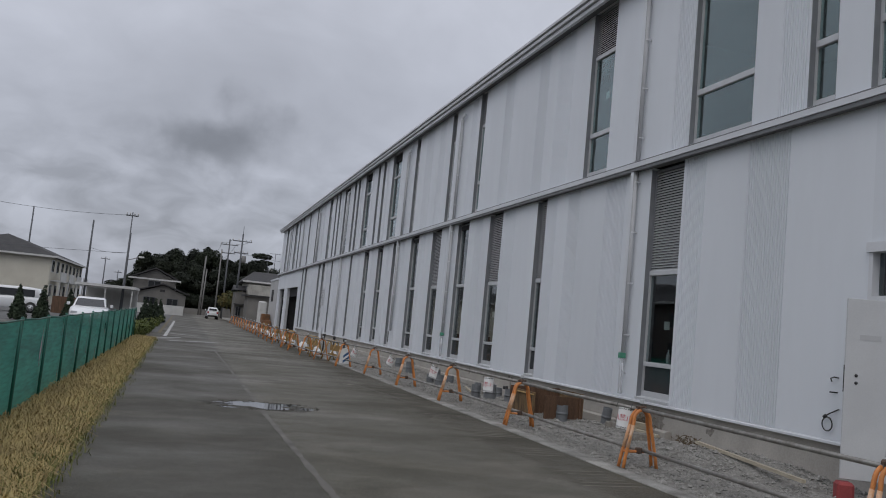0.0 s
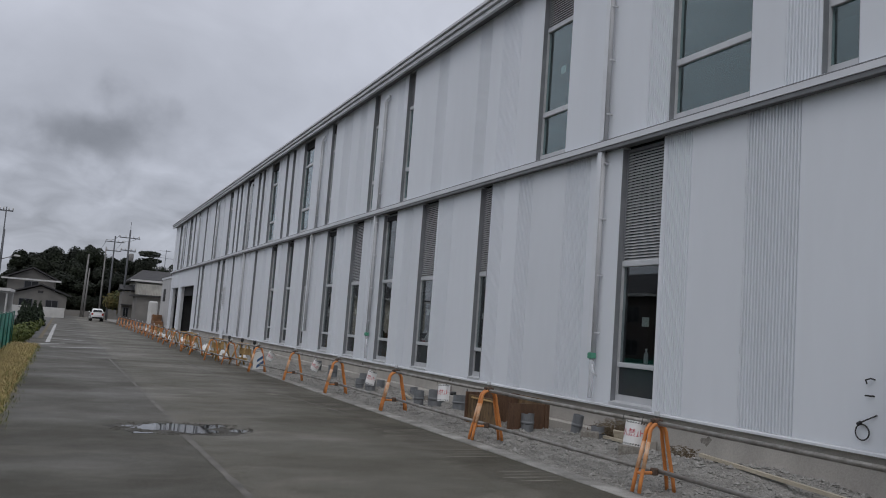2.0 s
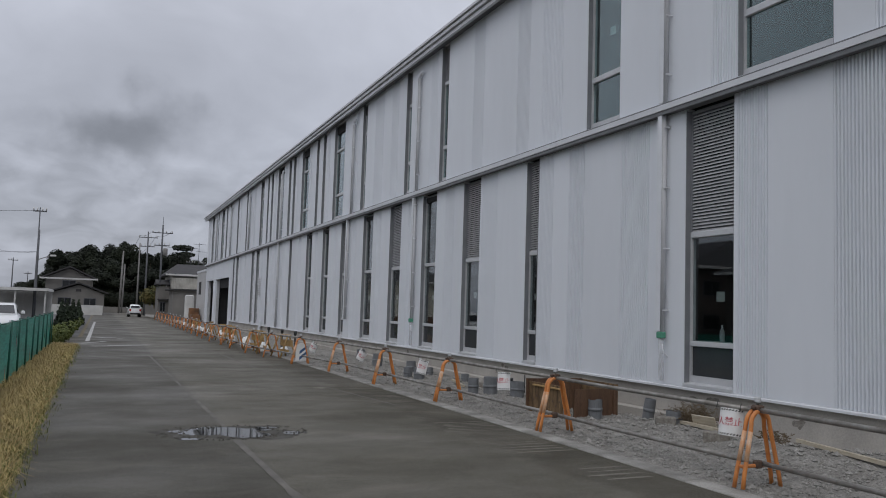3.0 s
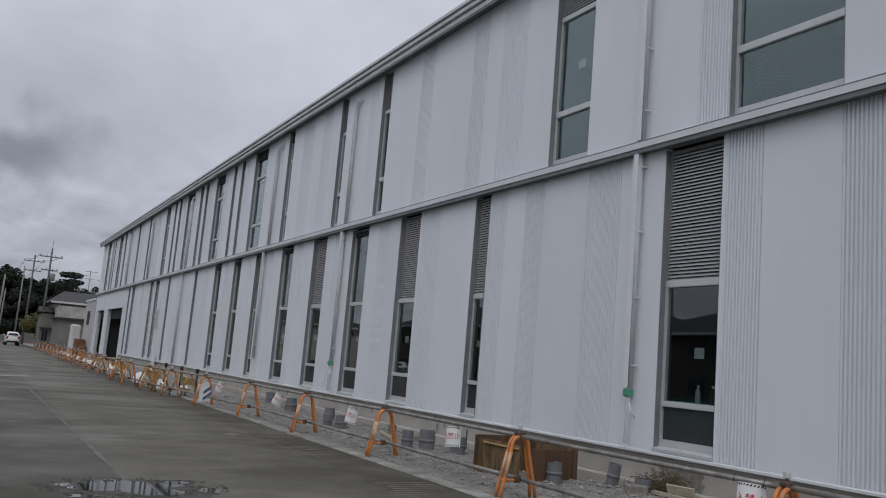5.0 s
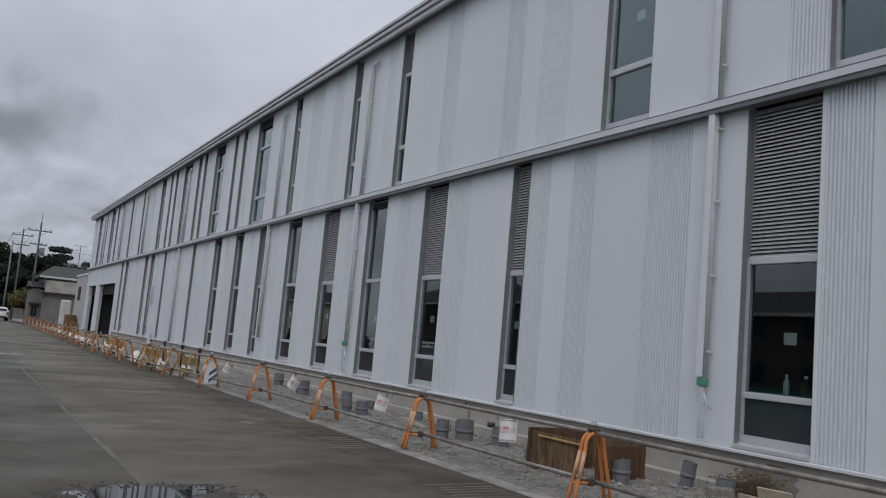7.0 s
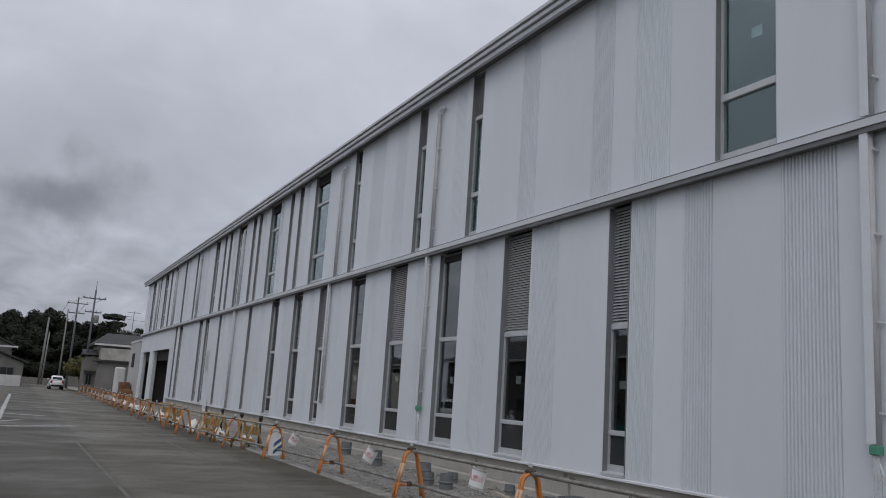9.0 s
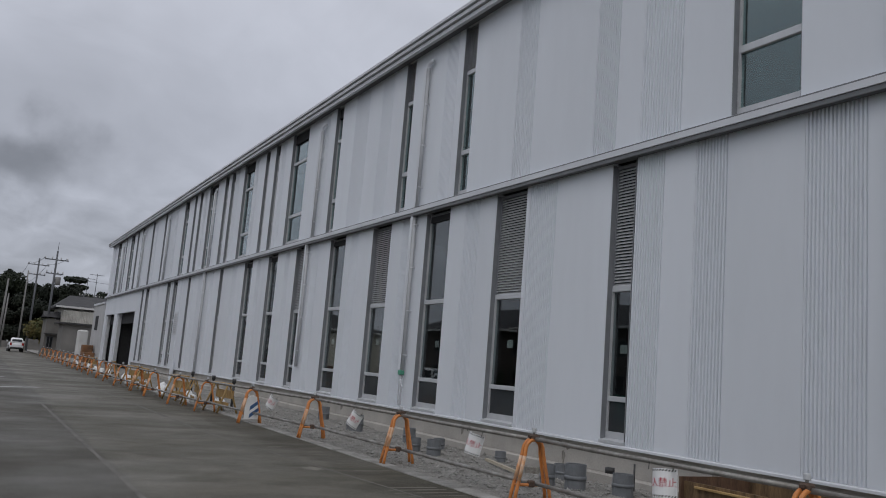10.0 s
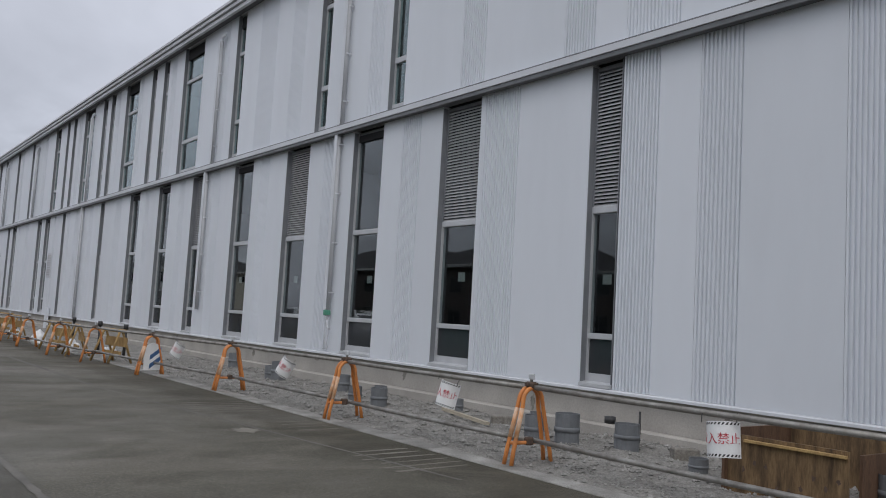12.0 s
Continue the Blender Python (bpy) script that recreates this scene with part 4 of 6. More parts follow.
M_WET = material("wet_dark_asphalt", (0.050, 0.047, 0.040), (0.075, 0.07, 0.058), 3, 0.9, 0.7, bump=0.006, bump_scale=70, fine=0.35)
tagged(part("wet_patch", blob("wet_patch", 1.45, 14.02, 0.78, 0.50, 0.0018, M_WET, 4.4, 0.25)), "dark wet asphalt round a puddle", "stain", kind="structure")
for x, y, rx, ry, seed in ((1.43, 14.05, 0.60, 0.40, 2.7), (2.18, 13.85, 0.15, 0.12, 5.1), (0.9, 13.55, 0.16, 0.07, 7.7), (1.95, 14.35, 0.12, 0.09, 9.3), (0.78, 14.2, 0.1, 0.07, 3.9)):
    tagged(part("puddle", blob("puddle", x, y, rx, ry, 0.0035, M_WATER, seed, 0.34)), "shallow puddle of still rain water on asphalt", "puddle", kind="structure")
crumb = random.Random(8)
vs, fs = [], []
for _ in range(240):
    a, k = crumb.uniform(0, 6.283), crumb.uniform(0.85, 1.45)
    x, y, r = 1.45 + 0.66 * k * math.cos(a), 14.05 + 0.46 * k * math.sin(a), crumb.uniform(0.006, 0.022)
    o = len(vs)
    vs += [(x - r, y - r * 0.6, 0.001), (x + r, y - r * 0.8, 0.001), (x + r * 0.8, y + r, 0.001), (x - r * 0.7, y + r * 0.9, 0.001), (x, y, 0.001 + r * 0.8)]
    fs += [(o, o + 1, o + 4), (o + 1, o + 2, o + 4), (o + 2, o + 3, o + 4), (o + 3, o, o + 4)]
tagged(part("asphalt_crumbs", mesh("asphalt_crumbs", vs, fs, M_WET)), "loose dark asphalt crumbs round the puddle", "crumbs", kind="stuff")
tagged(part("puddle", blob("puddle", 3.98, 19.72, 0.14, 0.17, 0.003, M_CUT, 8.1, 0.35)), "small pale cement splash on the road", "stain", kind="structure")


def stripe(x0, y0, x1, y1, w, mat, label, z=0.002):
    d = Vector((x1 - x0, y1 - y0, 0))
    s = Vector((-d.y, d.x, 0)).normalized() * w / 2
    n = max(1, int(d.length / 0.1))
    vs, fs = [], []
    for k in range(n + 1):
        p = Vector((x0, y0, z)) + d * k / n
        j = 1 + 0.5 * noise.noise((p.x * 2, p.y * 2, 5)) + 0.5 * noise.noise((p.x * 9, p.y * 9, 2))
        vs += [p - s * j, p + s * j]
        if k:
            o = 2 * k - 2
            fs.append((o, o + 1, o + 3, o + 2))
    return tagged(part("road_marking", mesh("road_marking", vs, fs, mat)), label, "road marking", kind="structure")


stripe(-0.55, 39.5, -0.45, 74, 0.16, M_PAINT, "white edge line along the far lane")
stripe(-0.35, 35.5, 1.6, 36.9, 0.3, M_PAINT, "worn white stop line across the lane")
stripe(-0.75, 37.6, 0.1, 39.4, 0.18, M_PAINT, "worn white mark at the side street")
stripe(-0.4, 43.6, 0.9, 42.9, 0.3, M_PAINT, "worn white mark beyond the side street")
stripe(1.50, 6.0, 1.40, 13.4, 0.075, M_FADED, "faded pale joint in the asphalt", 0.0034)
stripe(1.42, 14.5, 1.30, 30.0, 0.06, M_FADED, "faded pale joint in the asphalt", 0.0034)
stripe(4.55, 16.6, 4.05, 20.9, 0.05, M_FADED, "faded pale joint beside the newer asphalt", 0.0034)
stripe(4.05, 20.9, 3.66, 24.6, 0.06, M_FADED, "faded pale joint beside the newer asphalt", 0.0034)
stripe(3.66, 24.9, 3.4, 40.0, 0.07, M_FADED, "faded pale lane line", 0.0034)
cut = random.Random(41)
for y0, count, step, x0 in ((8.35, 6, 0.17, 4.35), (10.3, 4, 0.18, 4.45), (11.9, 5, 0.17, 4.3), (13.58, 7, 0.14, 4.25), (17.1, 6, 0.2, 4.25), (19.6, 4, 0.22, 4.5), (21.3, 6, 0.2, 4.0)):
    for k in range(count):
        xa, y = x0 + cut.uniform(-0.08, 0.1) + 0.02 * k, y0 + step * k + cut.uniform(-0.012, 0.012)
        xb = 5.16 - cut.uniform(0.0, 0.1)
        stripe(xa, y, xb, y + 0.06 * (xb - xa), cut.uniform(0.03, 0.05), M_CUT, "thin pale groove across the newer asphalt", 0.002)


# ---- gravel strip: stones and building clutter ----
def stones(count):
    rng = random.Random(11)
    vs, fs = [], []
    for _ in range(count):
        x, y = rng.uniform(5.5, 7.88), 6.5 + 24 * rng.random() ** 1.5
        r = rng.uniform(0.007, 0.02) if rng.random() < 0.95 else rng.uniform(0.02, 0.045)
        z = gravel_lift(x, y) + r * 0.25
        o = len(vs)
        a = rng.uniform(0, 3)
        for i, (dx, dy, dz) in enumerate(((1, 0, 0), (0, 1, 0), (-1, 0, 0), (0, -1, 0), (0, 0, 0.8), (0, 0, -0.8))):
            k = r * rng.uniform(0.7, 1.3)
            vs.append((x + k * (dx * math.cos(a) - dy * math.sin(a)), y + k * (dx * math.sin(a) + dy * math.cos(a)), z + k * dz))
        fs += [(o, o + 1, o + 4), (o + 1, o + 2, o + 4), (o + 2, o + 3, o + 4), (o + 3, o, o + 4), (o + 1, o, o + 5), (o + 2, o + 1, o + 5), (o + 3, o + 2, o + 5), (o, o + 3, o + 5)]
    return mesh("loose_stones", vs, fs, M_STONE)


tagged(part("loose_stones", stones(22000)), "loose grey crushed stones on the gravel strip", "stones", kind="stuff")


def pipe_stub(x, y, h, r, tilt=0.0, cap=False):
    s = thing("pipe_stub", "grey plastic drain pipe standing up from gravel", "pipe", pose(x, y, gravel_lift(x, y) - 0.03, tilt, tilt * 0.5, 0), "grey pipe stubs in the gravel")
    n = 20
    vs, fs = [], []
    for k in range(n):
        c, d = math.cos(2 * math.pi * k / n), math.sin(2 * math.pi * k / n)
        vs += [(r * c, r * d, -0.05), (r * c, r * d, h), (r * 0.93 * c, r * 0.93 * d, h), (r * 0.93 * c, r * 0.93 * d, h - 0.25)]
    for k in range(n):
        a, b = 4 * k, 4 * ((k + 1) % n)
        fs += [(a, b, b + 1, a + 1), (a + 1, b + 1, b + 2, a + 2), (a + 2, b + 2, b + 3, a + 3)]
    fs.append(tuple(4 * k + 3 for k in range(n)))
    part("pipe", mesh("pipe", vs, fs, M_PVC, False), s)
    part("socket_ring", tubes("socket_ring", [[(0, 0, h * 0.45), (0, 0, h * 0.6)]], r * 1.06, M_PVC, 20), s)
    if cap:
        part("rod", tubes("rod", [[(r * 0.9, -r * 0.5, h * 0.3), (r * 0.9, -r * 0.5, h + 0.13)]], 0.012, M_BLACK, 7), s, "short black rod")
        part("side_cap", tubes("side_cap", [[(-0.05, r * 1.5, h - 0.02), (-0.05, r * 1.5, h + 0.05)]], 0.06, M_BLACK, 12), s, "small black cap")
    return s


for v in ((6.86, 14.12, 0.30, 0.105), (7.52, 13.72, 0.34, 0.085, 8), (7.55, 13.12, 0.2, 0.12), (6.50, 17.78, 0.32, 0.1), (6.72, 17.48, 0.36, 0.135), (6.95, 16.84, 0.28, 0.13, 0, True),
          (7.35, 18.6, 0.25, 0.1), (6.72, 21.25, 0.3, 0.12), (6.62, 21.75, 0.26, 0.1), (7.3, 22.1, 0.22, 0.1), (7.2, 23.1, 0.3, 0.12), (6.9, 24.9, 0.36, 0.13), (7.1, 25.6, 0.3, 0.12), (7.3, 27.8, 0.34, 0.13), (6.8, 15.85, 0.16, 0.09), (7.5, 20.4, 0.2, 0.09)):
    pipe_stub(*v)

# plywood pit box
pit = thing("formwork_box", "weathered plywood formwork box round a pit in gravel", "formwork", pose(6.32, 14.2, 0.0, 0, 0, 0))
part("front_board", box("front_board", 0.0, 0.024, 0.0, 1.02, -0.05, 0.53, M_PLY), pit)
part("far_board", box("far_board", -0.05, 1.0, 1.022, 1.046, -0.05, 0.57, M_PLYDARK), pit)
part("near_board", box("near_board", 0.22, 0.97, 0.0, 0.024, -0.05, 0.49, M_PLYDARK), pit, "dark brown plywood board")
part("rear_board", box("rear_board", 0.975, 1.0, 0.0, 1.02, -0.05, 0.56, M_PLY), pit)
part("batten", box("batten", -0.035, -0.003, 0.0, 0.86, 0.475, 0.50, M_TAN, 0.004), pit, "pale timber batten nailed along the top")
part("corner_post", box("corner_post", 0.03, 0.1, 0.95, 1.01, -0.05, 0.5, M_PLY), pit)
part("corner_post", box("corner_post", 0.90, 0.965, -0.04, -0.003, -0.05, 0.50, M_PLYDARK), pit)
for k in range(9):
    part("knot", blob("knot", 0, 0, 0.022, 0.014, 0, M_RUST, k * 1.7, 0.3), pit, "dark knot in the plywood", pose(-0.003, 0.07 + 0.1 * k, 0.08 + 0.36 * random.random(), 0, -90, 0))

for a, b, w in (((7.3, 10.6, 0.16), (6.82, 7.9, 0.13), 0.05), ((7.5, 12.9, 0.10), (7.35, 11.7, 0.12), 0.06), ((7.1, 20.2, 0.12), (6.8, 18.9, 0.1), 0.05)):
    d = Vector(b) - Vector(a)
    bm = bmesh.new()
    add_box(bm, -w / 2, w / 2, -d.length / 2, d.length / 2, -0.02, 0.02)
    ob = part("timber_batten", from_bm("timber_batten", bm, M_TIMBER))
    mid = (Vector(a) + Vector(b)) / 2
    ob.matrix_basis = Matrix.Translation((mid.x, mid.y, gravel_lift(mid.x, mid.y) + 0.05)) @ d.to_track_quat("Y", "Z").to_matrix().to_4x4()
    tagged(ob, "long pale timber batten lying on gravel", "timber", "timber battens")
for x, y, s in ((6.95, 11.55, 0.16), (7.3, 13.0, 0.14), (7.2, 16.3, 0.13), (7.4, 19.3, 0.15)):
    tagged(part("concrete_block", box("concrete_block", -s, s, -s * 0.6, s * 0.6, -0.03, 0.11, M_STAIN, 0.012), None, "", pose(x, y, gravel_lift(x, y), 0, 0, 20 * x)), "small grey concrete block on gravel", "block", "loose concrete blocks")


# bottles on the inner ledge of a window
def bottle(y, h, r, mat, label):
    b = thing("bottle", label, "bottle", pose(8.20, y, 1.29))
    rings = [(0.0, r * 0.92), (0.01, r), (h * 0.62, r), (h * 0.76, r * 0.5), (h * 0.86, r * 0.36)]
    part("body", lathe("body", rings, mat), b)
    part("cap", tubes("cap", [[(0, 0, h * 0.86), (0, 0, h)]], r * 0.42, M_SIGN, 10), b)
    return b


def lathe(name, rings, mat, n=14):
    vs = [(r * math.cos(2 * math.pi * k / n), r * math.sin(2 * math.pi * k / n), z) for z, r in rings for k in range(n)]
    fs = [(i * n + k, i * n + (k + 1) % n, (i + 1) * n + (k + 1) % n, (i + 1) * n + k) for i in range(len(rings) - 1) for k in range(n)]
    fs += [tuple(range(n))[::-1], tuple(range((len(rings) - 1) * n, len(rings) * n))]
    return mesh(name, vs, fs, mat, True)


part("inner_ledge", box("inner_ledge", 8.125, 8.38, 12.33, 13.35, 1.262, 1.289, M_SLAT), warehouse, "grey ledge inside the window")
bottle(12.88, 0.24, 0.035, M_SLAT, "small grey clear bottle on a window ledge")
bottle(12.62, 0.24, 0.05, M_CONE, "dark green bottle on a window ledge")


# stains on the plinth, with tie holes
rng = random.Random(23)
for y, z, ry, rz in ((12.75, 0.30, 0.34, 0.17), (13.15, 0.36, 0.16, 0.10), (19.25, 0.46, 0.07, 0.05), (19.45, 0.49, 0.05, 0.05), (19.32, 0.30, 0.035, 0.12), (16.3, 0.42, 0.05, 0.06), (22.4, 0.4, 0.05, 0.08), (25.4, 0.45, 0.07, 0.05), (11.2, 0.34, 0.09, 0.06), (28.3, 0.38, 0.06, 0.08)):
    m = Matrix.Translation((7.93 + 0.03 * (z + 0.1) / 0.659 - 0.004, y, z)) @ pose(0, 0, 0, 0, 0, -90) @ pose(0, 0, 0, 87.4, 0, 0)
    tagged(part("concrete_stain", blob("concrete_stain", 0, 0, ry, rz, 0, M_STAIN, y, 0.4), None, "", m), "dark damp stain on the concrete plinth", "stain", kind="structure")


def dried_weed(x, y, count, h):
    vs, fs = [], []
    for _ in range(count):
        px, py = x + rng.gauss(0, 0.07), y + rng.gauss(0, 0.14)
        z = gravel_lift(px, py)
        a, ln = rng.uniform(0, 6.283), h * rng.uniform(0.5, 1.15)
        tip = Vector((px + 0.10 * math.cos(a), py + 0.16 * math.sin(a), z + ln))
        mid = Vector((px, py, z)).lerp(tip, 0.5) + Vector((rng.gauss(0, 0.02), rng.gauss(0, 0.02), 0.02))
        o = len(vs)
        vs += [(px, py - 0.003, z), (px, py + 0.003, z), tuple(mid + Vector((0, 0.004, 0))), tuple(mid - Vector((0, 0.004, 0))), tuple(tip)]
        fs += [(o, o + 1, o + 2, o + 3), (o + 3, o + 2, o + 4)]
        for _ in range(4):
            q = Vector((px, py, z)).lerp(tip, rng.uniform(0.3, 1.0))
            e = Vector((rng.gauss(0, 0.02), rng.gauss(0, 0.03), rng.gauss(0.005, 0.02)))
            o = len(vs)
            vs += [tuple(q), tuple(q + e + Vector((0, 0, 0.008))), tuple(q + e * 1.6), tuple(q + e - Vector((0, 0, 0.008)))]
            fs.append((o, o + 1, o + 2, o + 3))
    return tagged(part("dried_weed", mesh("dried_weed", vs, fs, M_WEED)), "tuft of dried brown weeds at the plinth", "weed", "dried weeds", kind="stuff")


dried_weed(7.66, 12.8, 130, 0.30)
dried_weed(7.70, 13.2, 50, 0.2)
dried_weed(7.62, 11.3, 40, 0.16)
scrap = thing("scrap_board", "small pale beige board lying against the plinth", "board", pose(7.55, 12.45, gravel_lift(7.55, 12.45), 0, -18, 8))
part("board", box("board", -0.012, 0.012, -0.2, 0.2, 0.0, 0.2, M_TIMBER, 0.004), scrap)


# ---- keep-out signs ----
def words(text, size, mat):
    cu = bpy.data.curves.new("words", "FONT")
    cu.body, cu.size, cu.align_x, cu.align_y, cu.extrude = text, size, "CENTER", "CENTER", 0.0006
    ob = new("words", cu)
    bpy.context.view_layer.update()
    me = bpy.data.meshes.new_from_object(ob.evaluated_get(bpy.context.evaluated_depsgraph_get()))
    bpy.data.objects.remove(ob)
    me.materials.clear()
    me.materials.append(mat)
    return me


def bend(me, r=0.135):
    """Curl a flat sign about its upright middle line."""
    for v in me.vertices:
        x, lift = v.co.x, v.co.z
        v.co.x, v.co.z = (r + lift) * math.sin(x / r), (r + lift) * math.cos(x / r) - r
    me.update()
    return me


def make_sign():
    """A sheet in the local x-y plane, facing +z."""
    s = thing("warning_sign", "white keep-out sheet with red characters tied to a pipe", "sign", group="keep-out signs on the rail")
    n, w, h = 16, 0.19, 0.135
    vs, fs = [], []
    for k in range(n + 1):
        x = -w + 2 * w * k / n
        vs += [(x, -h, 0), (x, h, 0)]
        if k:
            o = 2 * k - 2
            fs.append((o, o + 2, o + 3, o + 1))
    part("sheet", bend(mesh("sheet", vs, fs, M_SIGN)), s)
    hatch = [(-h + 0.008, -h + 0.026), (h - 0.026, h - 0.008)]
    for a, b in hatch:
        vs, fs = [], []
        for k in range(12):
            x = -w + 0.012 + 0.030 * k
            o = len(vs)
            vs += [(x, a, 0.0015), (x + 0.015, a, 0.0015), (x + 0.027, b, 0.0015), (x + 0.012, b, 0.0015)]
            fs.append((o, o + 1, o + 2, o + 3))
        part("hatched_border", bend(mesh("hatched_border", vs, fs, M_BLACK)), s, "black hatched border")
    part("lettering", bend(words("立入禁止", 0.092, M_RED)), s, "red Japanese characters").location.z = 0.003
    for x in (-0.14, 0.14):
        part("tie", tubes("tie", [[(x, h - 0.01, -0.035), (x, h + 0.035, -0.04), (x, h + 0.06, -0.05)]], 0.004, M_BLACK, 5), s)
    return s


sign = make_sign()
FACE = Matrix(((0, 0, -1, 0), (-1, 0, 0, 0), (0, 1, 0, 0), (0, 0, 0, 1)))
SIGNS = [(5.66, 9.88, 0.60, 0, 8), (5.62, 14.82, 0.565, 6, 6), (5.58, 18.2, 0.555, -10, 8), (5.50, 21.9, 0.56, -30, 10), (5.28, 25.7, 0.56, -28, 10)]
for k, (x, y, z, roll, lean) in enumerate(SIGNS):
    m = Matrix.Translation((x - 0.05, y, z)) @ pose(0, 0, 0, 0, 0, 10) @ FACE @ pose(0, 0, 0, -lean, 0, roll)
    if k == 0:
        sign.matrix_basis = m
    else:
        copy_thing(sign, m)

# striped board in one arch
board = thing("striped_board", "white round-topped board with blue diagonal stripes", "sign board", pose(5.19, 26.68, 0.10, 0, 0, 0) @ Matrix.Diagonal((0.82, 1, 0.95, 1)))
out = [(-0.19, 0), (0.19, 0), (0.19, 0.34)] + [(0.19 * math.cos(radians(a)), 0.34 + 0.19 * math.sin(radians(a))) for a in range(20, 180, 20)] + [(-0.19, 0.34)]
part("panel", mesh("panel", [(x, 0, z) for x, z in out] + [(x, 0.02, z) for x, z in out], [tuple(range(len(out))), tuple(range(len(out), 2 * len(out)))[::-1]] + [(i, (i + 1) % len(out), (i + 1) % len(out) + len(out), i + len(out)) for i in range(len(out))], M_SIGN), board)
for k in range(2):
    z = 0.02 + 0.17 * k
    part("stripe", mesh("stripe", [(-0.06 + 0.0 * k, -0.003, z), (0.185, -0.003, z + 0.17), (0.185, -0.003, z + 0.26), (-0.06, -0.003, z + 0.09)], [(0, 1, 2, 3)], M_BLUE), board, "blue diagonal stripe")

# sawhorses and sacks by the far barricades
def sawhorse(x, y, turn):
    s = thing("sawhorse", "tan timber sawhorse leaning among barricades", "sawhorse", pose(x, y, 0.006, 0, 0, turn), "timber sawhorses")
    for yy in (-0.42, 0.42):
        for sgn in (-1, 1):
            part("leg", tubes("leg", [[(sgn * 0.26, yy, 0), (sgn * 0.03, yy * 0.9, 0.68)]], 0.028, M_TAN, 4), s)
    part("beam", box("beam", -0.035, 0.035, -0.55, 0.55, 0.66, 0.73, M_TAN, 0.006), s)
    part("stretcher", box("stretcher", -0.02, 0.02, -0.42, 0.42, 0.18, 0.25, M_TAN), s)
    part("board", box("board", 0.08, 0.10, -0.5, 0.5, 0.35, 0.55, M_TAN), s)
    return s


for v in ((5.35, 29.9, 10), (5.1, 31.9, -8), (5.15, 34.0, 15), (5.1, 39.5, 4), (5.2, 42.2, 20), (5.3, 48.3, -15), (5.4, 56.5, 12)):
    sawhorse(*v)
SACKS = [(5.5, 30.6), (5.3, 33.2), (5.2, 40.0), (5.4, 53), (5.4, 58), (5.15, 36.4), (5.35, 37.1), (5.2, 43.2), (5.5, 46.1), (5.3, 49.5), (5.45, 55.2), (5.3, 62.3), (5.5, 66)]
for x, y in SACKS:
    bm = bmesh.new()
    bmesh.ops.create_icosphere(bm, subdivisions=3, radius=0.2)
    for v in bm.verts:
        v.co = Vector((v.co.x * 0.8, v.co.y * 1.3, max(0.0, v.co.z + 0.1) * 1.1)) * (0.95 + 0.45 * noise.noise(v.co * 7 + Vector((x, y, 0))))
    tagged(part("sack", from_bm("sack", bm, M_SIGN, True), None, "", Matrix.Translation((x, y, 0.0))), "crumpled white sack on the kerb", "sack", "white sacks by the barricades")
for x, y in ((6.0, 31.2), (6.1, 36.5), (6.0, 33.4)):
    p = thing("marker_post", "short dark marker post with a black head", "post", pose(x, y, 0), "dark marker posts")
    part("shaft", tubes("shaft", [[(0, 0, 0), (0, 0, 0.68)]], 0.035, M_BLACK, 8), p)
    part("head", tubes("head", [[(0, 0, 0.68), (0, 0, 0.80)]], 0.055, M_BLACK, 10), p)


# ---- vehicles ----
def loft(name, rows, mat, smooth=False):
    """Skin between cross-sections; each row is a list of points across."""
    n = len(rows[0])
    vs = [p for r in rows for p in r]
    fs = []
    for i in range(len(rows) - 1):
        for k in range(n - 1):
            a = i * n + k
            fs.append((a, a + 1, a + n + 1, a + n))
    fs += [tuple(range(n))[::-1], tuple(range((len(rows) - 1) * n, len(rows) * n))]
    return mesh(name, vs, fs, mat, smooth)


def section(x, half, z0, z1, r=0.08):
    """Rounded cross-section of a body, at x along its length."""
    return [(x, -half + r, z0), (x, -half, z0 + r), (x, -half, z1 - r * 2.2), (x, -half + r * 0.5, z1 - r * 0.6), (x, -half + r * 1.6, z1), (x, half - r * 1.6, z1), (x, half - r * 0.5, z1 - r * 0.6), (x, half, z1 - r * 2.2), (x, half, z0 + r), (x, half - r, z0)]


